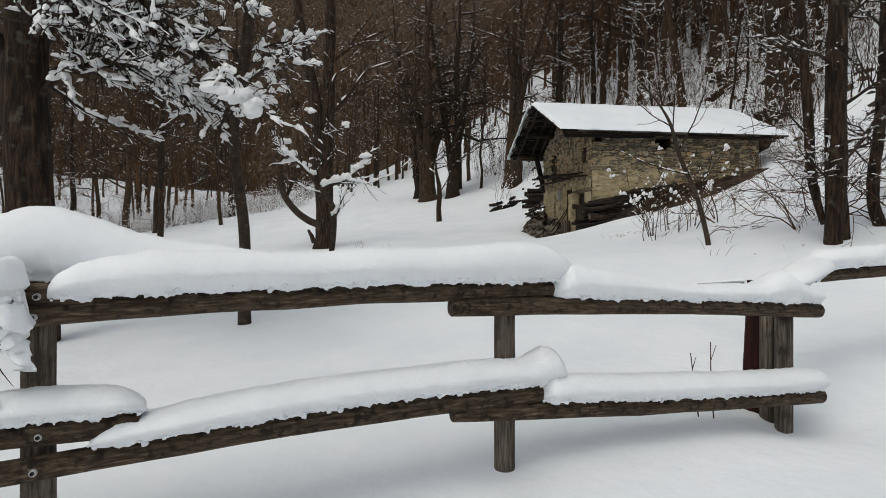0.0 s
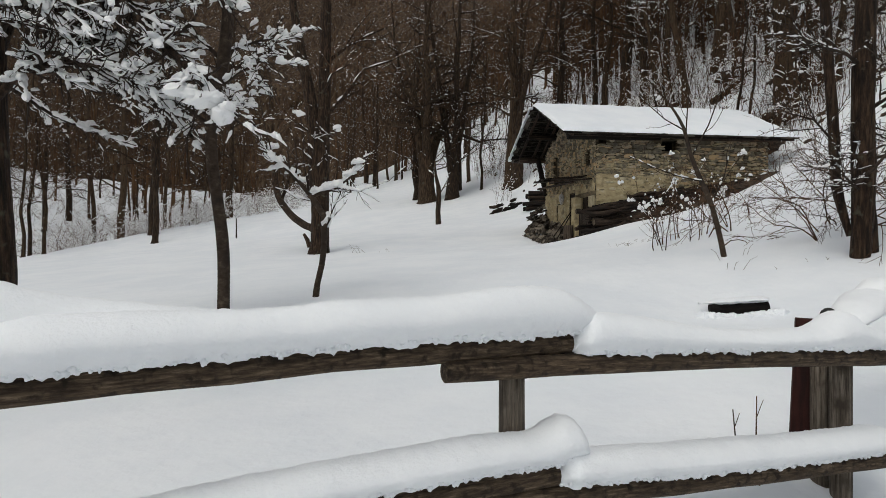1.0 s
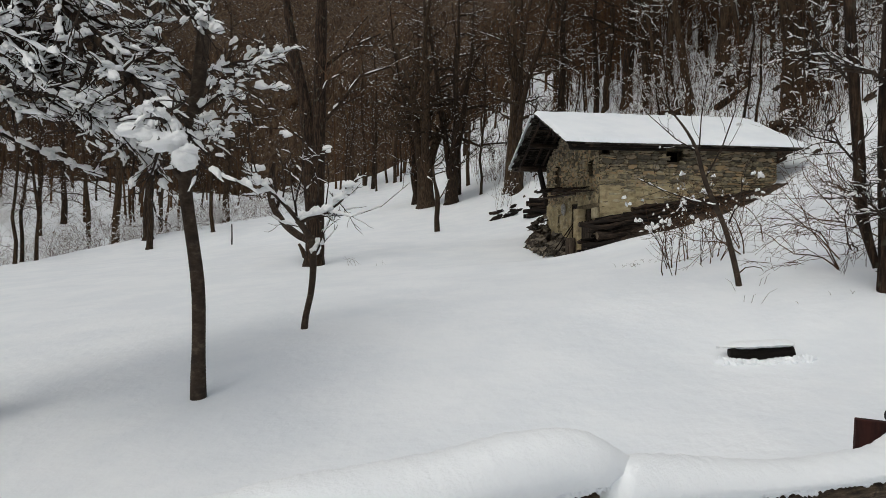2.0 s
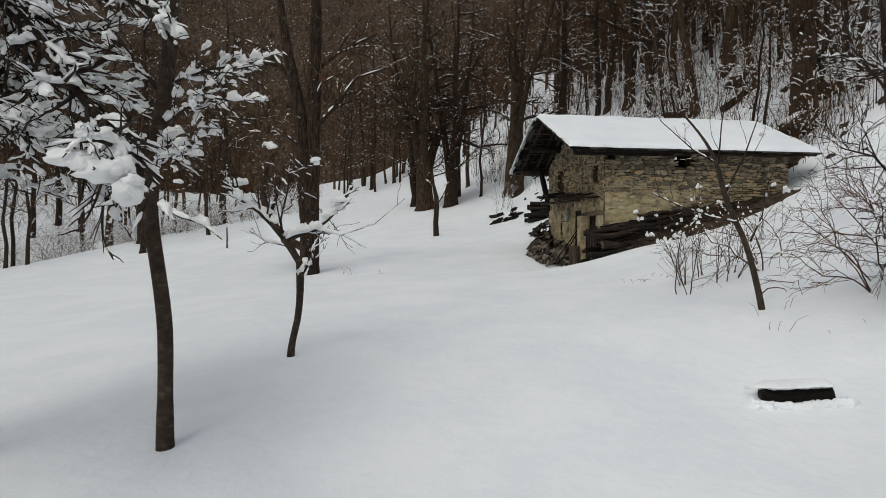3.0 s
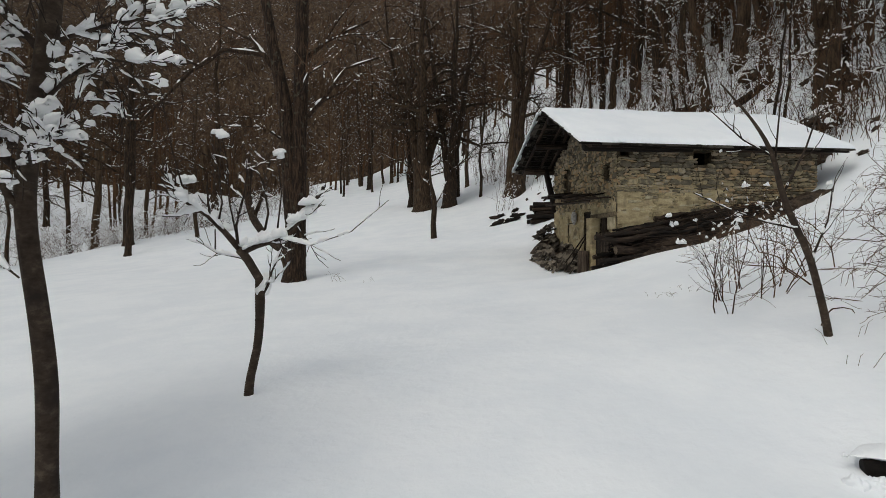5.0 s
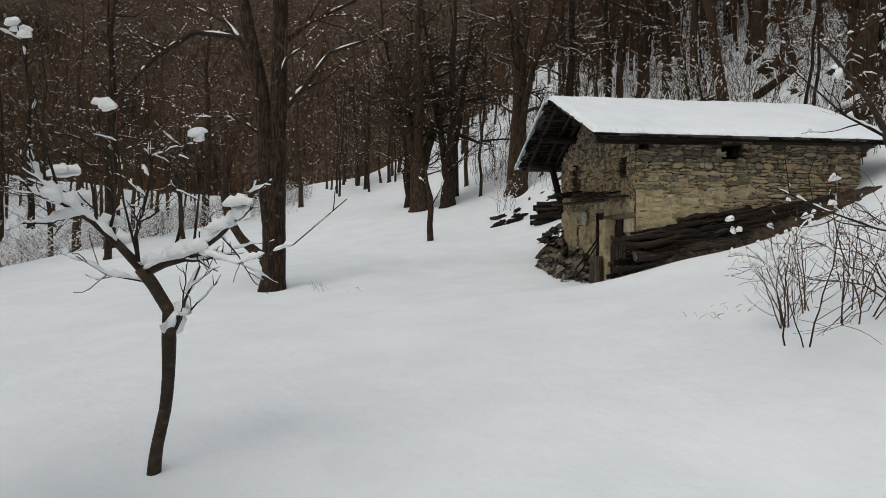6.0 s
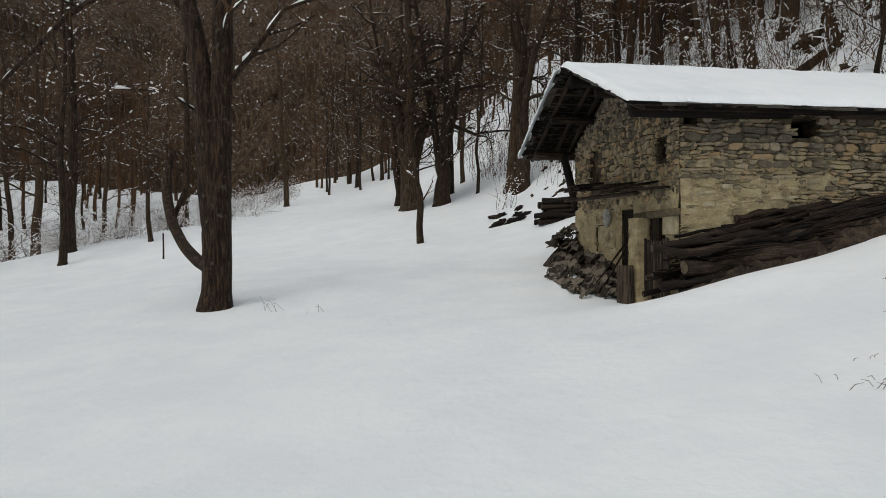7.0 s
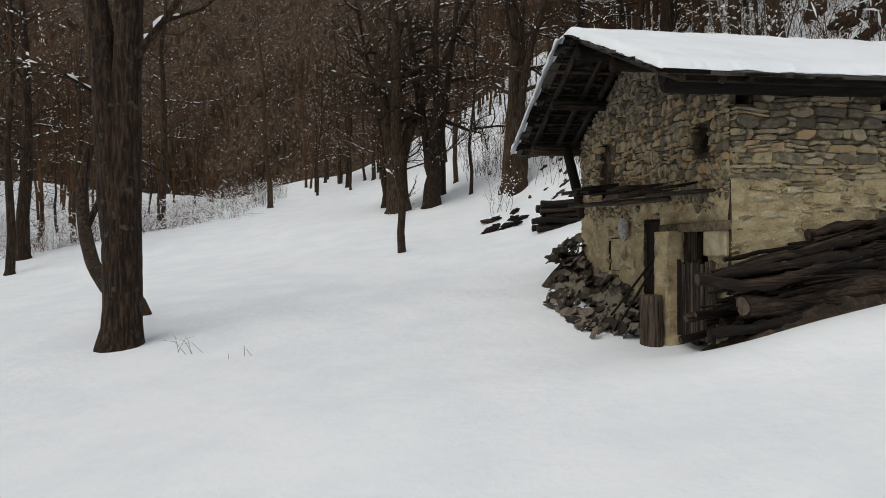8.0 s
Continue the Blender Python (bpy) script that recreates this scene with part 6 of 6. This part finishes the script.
def build_hillside():
    rng = random.Random(62)
    # root plates, fallen trunks and dark banks that break through the snow
    for i, (x, y, sx, sy, sz, tilt, white) in enumerate([(12.7, 23.3, 0.95, 0.5, 0.45, 18, 1), (14.2, 24.4, 0.6, 0.4, 0.35, 10, 1), (14.4, 31.6, 0.7, 0.4, 0.3, 24, 1), (17.5, 30.0, 0.8, 0.4, 0.3, 10, 1), (11.2, 21.6, 0.6, 0.35, 0.28, 0, 1),
                                                        (16.0, 27.5, 0.9, 0.5, 0.4, 14, 1), (9.6, 26.8, 0.6, 0.4, 0.3, 0, 1), (20.5, 33.5, 1.0, 0.5, 0.4, 12, 1), (12.2, 33.2, 0.7, 0.4, 0.3, 8, 1), (8.3, 36.5, 0.7, 0.5, 0.4, 0, 1)]):
        g = thing("bank", on_ground(x, y, rng.uniform(-30, 30)), "dark earth bank with roots breaking through the snow", "bank", "dark banks on the slope")
        part("soil", lump(i * 3.1, sx, sy, sz, 0.7), EARTH, g, m=pose(0, 0, 0.1, 0, -tilt, 0))
        if white:
            part("snow", lump(i * 5.3 + 1, sx * 0.85, sy * 0.8, sz * 0.4, 0.25), SNOW_TUFT, g, "cap of snow", m=pose(0, 0.12, 0.1 + sz * 0.8, 0, -tilt, 0))
    m, length = between((12.8, 29.8, ground_z(12.8, 29.8) + 0.12), (14.3, 29.7, ground_z(14.3, 29.7) + 0.05))
    tagged(part("fallen_trunk", rail_shape(length, 0.17, 8), BARK, None, m=m), "fallen dark trunk lying on the snowy slope", "log")
    # bare patches where the steep bank has shed its snow
    s = Shape()
    for k in range(300):
        x, y = rng.uniform(10.2, 19), rng.uniform(17, 31)
        if k >= 230:
            x, y = rng.uniform(3.5, 9.5), rng.uniform(33, 48)
        d = (x - 10) * 0.96 + (y - 21) * 0.28
        if (d < 1.2 and k < 230) or nz(x * 0.5, y * 0.5, 31) < -0.1:
            continue
        c = lump(k * 1.7, rng.uniform(0.04, 0.11) * rng.choice((1, 1, 1.8)), rng.uniform(0.08, 0.2), rng.uniform(0.03, 0.07), 0.9)
        q = len(s.v)
        s.v += [(x + p[0], y + p[1], ground_z(x + p[0], y + p[1]) + 0.01 + p[2]) for p in c.v]
        s.f += [tuple(q + i for i in f) for f in c.f]
    tagged(part("soil_patches", s, EARTH, None), "dark ragged patches of bare soil on the snowy bank", "soil", kind="stuff")
    # brushwood stems on the slope, past counting
    s, w = Shape(), Shape()
    for k in range(12200):
        y = rng.uniform(21, 62)
        x = rng.uniform(2.5, 3 + 0.85 * y)
        if k > 9000:
            y = rng.uniform(34, 75)
            x = rng.uniform(-0.8 * y, -10)
        d = (x - 10) * 0.96 + (y - 21) * 0.28
        if (k <= 9000 and d < 0.8) or (k > 9000 and valley_side(x, y) < 1.5) or (nz(x * 0.35, y * 0.35, 12) < (0.05 if d < 5 else -0.2) and rng.random() < 0.8):
            continue
        h = rng.uniform(0.5, 2.6)
        tall = k <= 9000 and rng.random() < 0.04
        if tall:
            h = rng.uniform(3, 6.5)
        p = Vector((x, y, ground_z(x, y) - 0.1))
        bend = 0.22 if k <= 9000 else 0.8
        bend = 0.1 if tall else bend
        lean = Vector((rng.gauss(0, bend), rng.gauss(0, bend), 1)) * h
        q = p + lean * 0.5 + Vector((rng.gauss(0, 0.06), rng.gauss(0, 0.06), 0))
        e = p + lean + Vector((rng.gauss(0, 0.12), rng.gauss(0, 0.12), 0)) * h
        r = rng.uniform(0.006, 0.015) * (2.0 if tall else 1 if k <= 9000 else 1.15)
        s.tube([p, q, e], [r, r * 0.8, r * 0.4], 3, caps=False)
        for _ in range(7 if tall else 3 if k <= 9000 else 6):
            a = q.lerp(e, rng.random())
            b = a + Vector((rng.gauss(0, 0.35), rng.gauss(0, 0.35), rng.uniform(0.0, 0.5))) * min(h, 2.4) * 0.5
            s.tube([a, b], [r * 0.55, r * 0.3], 3, caps=False)
            if rng.random() < (0.08 if tall else 0.2 if k <= 9000 else 0.28):
                w.tube([a.lerp(b, 0.2), a.lerp(b, 0.5) + Vector((0, 0, 0.03)), a.lerp(b, 0.9)], [0.01, 0.032, 0.01], 4, caps=False)
    # fine arching brush on the bank beside the hut
    for k in range(1500):
        y = rng.uniform(20, 40)
        x = rng.uniform(10.5, 25)
        d = (x - 10) * 0.96 + (y - 21) * 0.28
        if d < 1.6 or nz(x * 0.4, y * 0.4, 44) < -0.1 + 0.15 * ease(5, 1, d):
            continue
        h, a = rng.uniform(0.7, 3.0), rng.uniform(0, 6.28)
        out = Vector((math.cos(a), math.sin(a), 0)) * h * rng.uniform(0.1, 0.55)
        p = Vector((x, y, ground_z(x, y) - 0.1))
        r = rng.uniform(0.006, 0.013)
        line = [p + out * u * u + Vector((rng.gauss(0, 0.03), rng.gauss(0, 0.03), h * (u - 0.22 * u * u))) for u in (0, 0.3, 0.6, 0.85, 1.0)]
        s.tube(line, [r, r * 0.85, r * 0.7, r * 0.5, r * 0.35], 3, caps=False)
        for _ in range(8):
            i = rng.choice((1, 2, 2, 3))
            b = line[i].lerp(line[i + 1], rng.random())
            c = b + (out.normalized() * rng.uniform(-0.2, 0.5) + Vector((rng.gauss(0, 0.35), rng.gauss(0, 0.35), rng.uniform(-0.1, 0.6)))) * h * 0.32
            mid = b.lerp(c, 0.5) + Vector((rng.gauss(0, 0.05), rng.gauss(0, 0.05), 0.03))
            s.tube([b, mid, c], [r * 0.6, r * 0.45, r * 0.3], 3, caps=False)
            if rng.random() < 0.14:
                w.tube([b.lerp(mid, 0.3), mid + Vector((0, 0, 0.02)), mid.lerp(c, 0.6)], [0.008, 0.024, 0.008], 4, caps=False)
    tagged(part("undergrowth", s, TWIG, None), "dense thin bare undergrowth on the snowy slope", "undergrowth", kind="stuff")
    tagged(part("undergrowth_snow", w, SNOW_TUFT, None), "snow caught on the undergrowth", "snow", kind="stuff")
    # slender saplings between the big trunks
    first = None
    n = 0
    while n < 70:
        y = rng.uniform(23, 60)
        x = rng.uniform(4, 0.9 * y)
        if (x - 10) * 0.96 + (y - 21) * 0.28 < 1.2:
            continue
        n += 1
        if first is None:
            first = forest_tree(83, 8, 0.06, 8, 1.8, 0.3, 0.03, start=0.2, lean=0.1).place("sapling", "slender leafless sapling on the snowy slope", on_ground(x, y), "saplings on the slope")
        else:
            copy_thing(first, on_ground(x, y, rng.uniform(0, 360)))


build_hillside()


def build_small_things():
    rng = random.Random(4)
    # cut stump left standing in the meadow
    t = Tree(5, 0.3, 0.03, sides=(9, 6, 4, 3))
    t.trunk.tube([(0, 0, -0.3), (0, 0, 0), (-0.03, 0, 0.7), (0.02, 0, 1.4), (0.0, 0, 1.9), (-0.15, 0, 2.6), (-0.2, 0, 3.3)], [0.16, 0.15, 0.13, 0.13, 0.12, 0.07, 0.04], 10)
    t.limb([(0, 0, 1.5), (0.25, 0, 1.9), (0.5, 0, 2.4)], 0.04, 0.015, 1, 3, 0.5)
    t.limb([(-0.1, 0, 2.4), (-0.5, 0, 2.8), (-0.8, 0, 3.4)], 0.03, 0.01, 1, 4, 0.7)
    t.place("pollard", "small lopped tree standing alone in the meadow", on_ground(-0.2, 32.15))
    # thin stake
    s = Shape()
    s.tube([(0, 0, -0.2), (0.01, 0, 0.6), (0.0, 0, 1.25)], [0.045, 0.04, 0.035], 8)
    tagged(part("stake", s, TIMBER_UP, None, m=on_ground(-12.4, 37.5)), "short dark stake standing in the snow", "stake")
    # dark beam that lies half buried in the snow
    ends = [(3.15, 7.79), (3.80, 7.72)]
    m, length = between((*ends[0], ground_z(*ends[0]) + 0.03), (*ends[1], ground_z(*ends[1]) + 0.035))
    s = Shape()
    s.tube([(length * i / 12, 0.02 * nz(i * 0.7, 2), 0.015 * nz(i * 0.7, 5)) for i in range(13)], [0.072 * (1 + 0.16 * nz(i * 0.8, 8)) for i in range(13)], 14)
    tagged(part("beam", s, TIMBER, None, m=m), "dark timber beam half buried in the snow", "beam")
    cap = snow_cap((3.05, 7.86, ground_z(3.05, 7.86) + 0.062), (3.82, 7.78, ground_z(3.82, 7.78) + 0.07), 0.03, 0.34, 0.05, 31, ends=(0.25, 0.1), drop=0.02)
    tagged(cap, "ragged cap of snow on the buried beam", "snow")
    s = Shape()
    for k in range(26):
        f = k / 25
        x, y = 3.0 + 0.88 * f, 7.68 + rng.uniform(-0.02, 0.02) - 0.08 * f
        size = 0.05 + 0.045 * abs(2 * f - 1) ** 1.3
        c = lump(k * 3.3 + 1, 0.075, 0.075, size * 0.75, 0.5)
        q = len(s.v)
        s.v += [(x + p[0], y + p[1], ground_z(x, y) - 0.02 + p[2]) for p in c.v]
        s.f += [tuple(q + i for i in f4) for f4 in c.f]
    tagged(part("snow_drift", s, SNOW, None), "low ragged lip of snow in front of the beam", "snow", kind="stuff")
    # boards and broken wood behind the hut
    base = ground_z(4.4, 31.4)
    for k in range(14):
        row = k // 3
        x, y = 3.85 + rng.uniform(0, 0.5) + 0.10 * row, 31.0 + 0.4 * (k % 3) + rng.uniform(-0.1, 0.1)
        m, length = between((x, y, base + 0.05 + 0.2 * row + rng.uniform(-0.06, 0.06)), (x + rng.uniform(2.4, 3.2), y + rng.uniform(-0.2, 0.2), base + 0.15 + 0.2 * row + rng.uniform(-0.06, 0.06)))
        s = rail_shape(length, rng.uniform(0.08, 0.13), k * 3.0)
        s.v = [(a, b * 1.4 + 0.08 * nz(a * 0.8, k), c + 0.05 * nz(a, k, 5)) for a, b, c in s.v]
        tagged(part("log", s, TIMBER, None, m=m), "dark old log stacked beside the hut", "log", "old logs beside the hut")
    for k in range(9):
        x, y = rng.uniform(2.7, 4.3), rng.uniform(34, 37)
        m, length = between((x, y, ground_z(x, y) + 0.08), (x + rng.uniform(0.3, 0.6), y + rng.uniform(-0.4, 0.4), ground_z(x, y) + rng.uniform(0.1, 0.3)))
        s = Shape()
        s.v = [(a * length, b, c) for a, b, c in lump(k * 2.0, 0.5, 0.13, 0.09, 0.8).v]
        s.f = lump(k * 2.0, 0.5, 0.13, 0.09, 0.8).f
        tagged(part("debris", s, TIMBER, None, m=m), "broken dark timber sticking out of the snow", "debris", "broken timber")
    # a bent twig whose two ends are held by the snow
    s = Shape()
    z = ground_z(4.75, 10.6)
    s.tube([(4.52, 10.5, z - 0.08), (4.58, 10.53, z + 0.04), (4.70, 10.58, z + 0.12), (4.84, 10.6, z + 0.135), (4.96, 10.62, z + 0.11), (5.0, 10.63, z + 0.06)], [0.009, 0.009, 0.008, 0.007, 0.006, 0.004], 6)
    tagged(part("bent_twig", s, TWIG, None), "bent bare twig arching out of the snow", "twig")
    # dry stalks and bent twigs poking out of the snow
    for x, y, n, h, w in [(-2.8, 21.1, 6, 0.35, 0.3), (-1.9, 20.6, 3, 0.2, 0.3), (4.1, 13.4, 22, 0.11, 0.6), (4.5, 10.0, 3, 0.2, 0.25), (4.3, 9.4, 3, 0.22, 0.25), (4.1, 13.9, 3, 0.08, 0.1), (5.0, 9.0, 4, 0.08, 0.4), (-1.0, 43.2, 30, 0.6, 0.8)]:
        s = Shape()
        for k in range(n):
            px, py = rng.uniform(-w, w), rng.uniform(-w, w) * 0.4
            p = Vector((px, py, ground_z(x + px, y + py) - ground_z(x, y)))
            d = Vector((rng.uniform(-1, 1) * h * 1.2, rng.uniform(-0.3, 0.3) * h, h * rng.uniform(0.5, 1.1)))
            s.tube([p, p + d * 0.5 + Vector((0, 0, h * 0.25)), p + d + Vector((0, 0, -h * 0.1 * rng.random()))], [0.0032, 0.0026, 0.0014], 4)
        tagged(part("dry_stalks", s, GRASS, None, m=on_ground(x, y)), "few dry stalks poking out of the snow", "stalks", kind="stuff")


build_small_things()
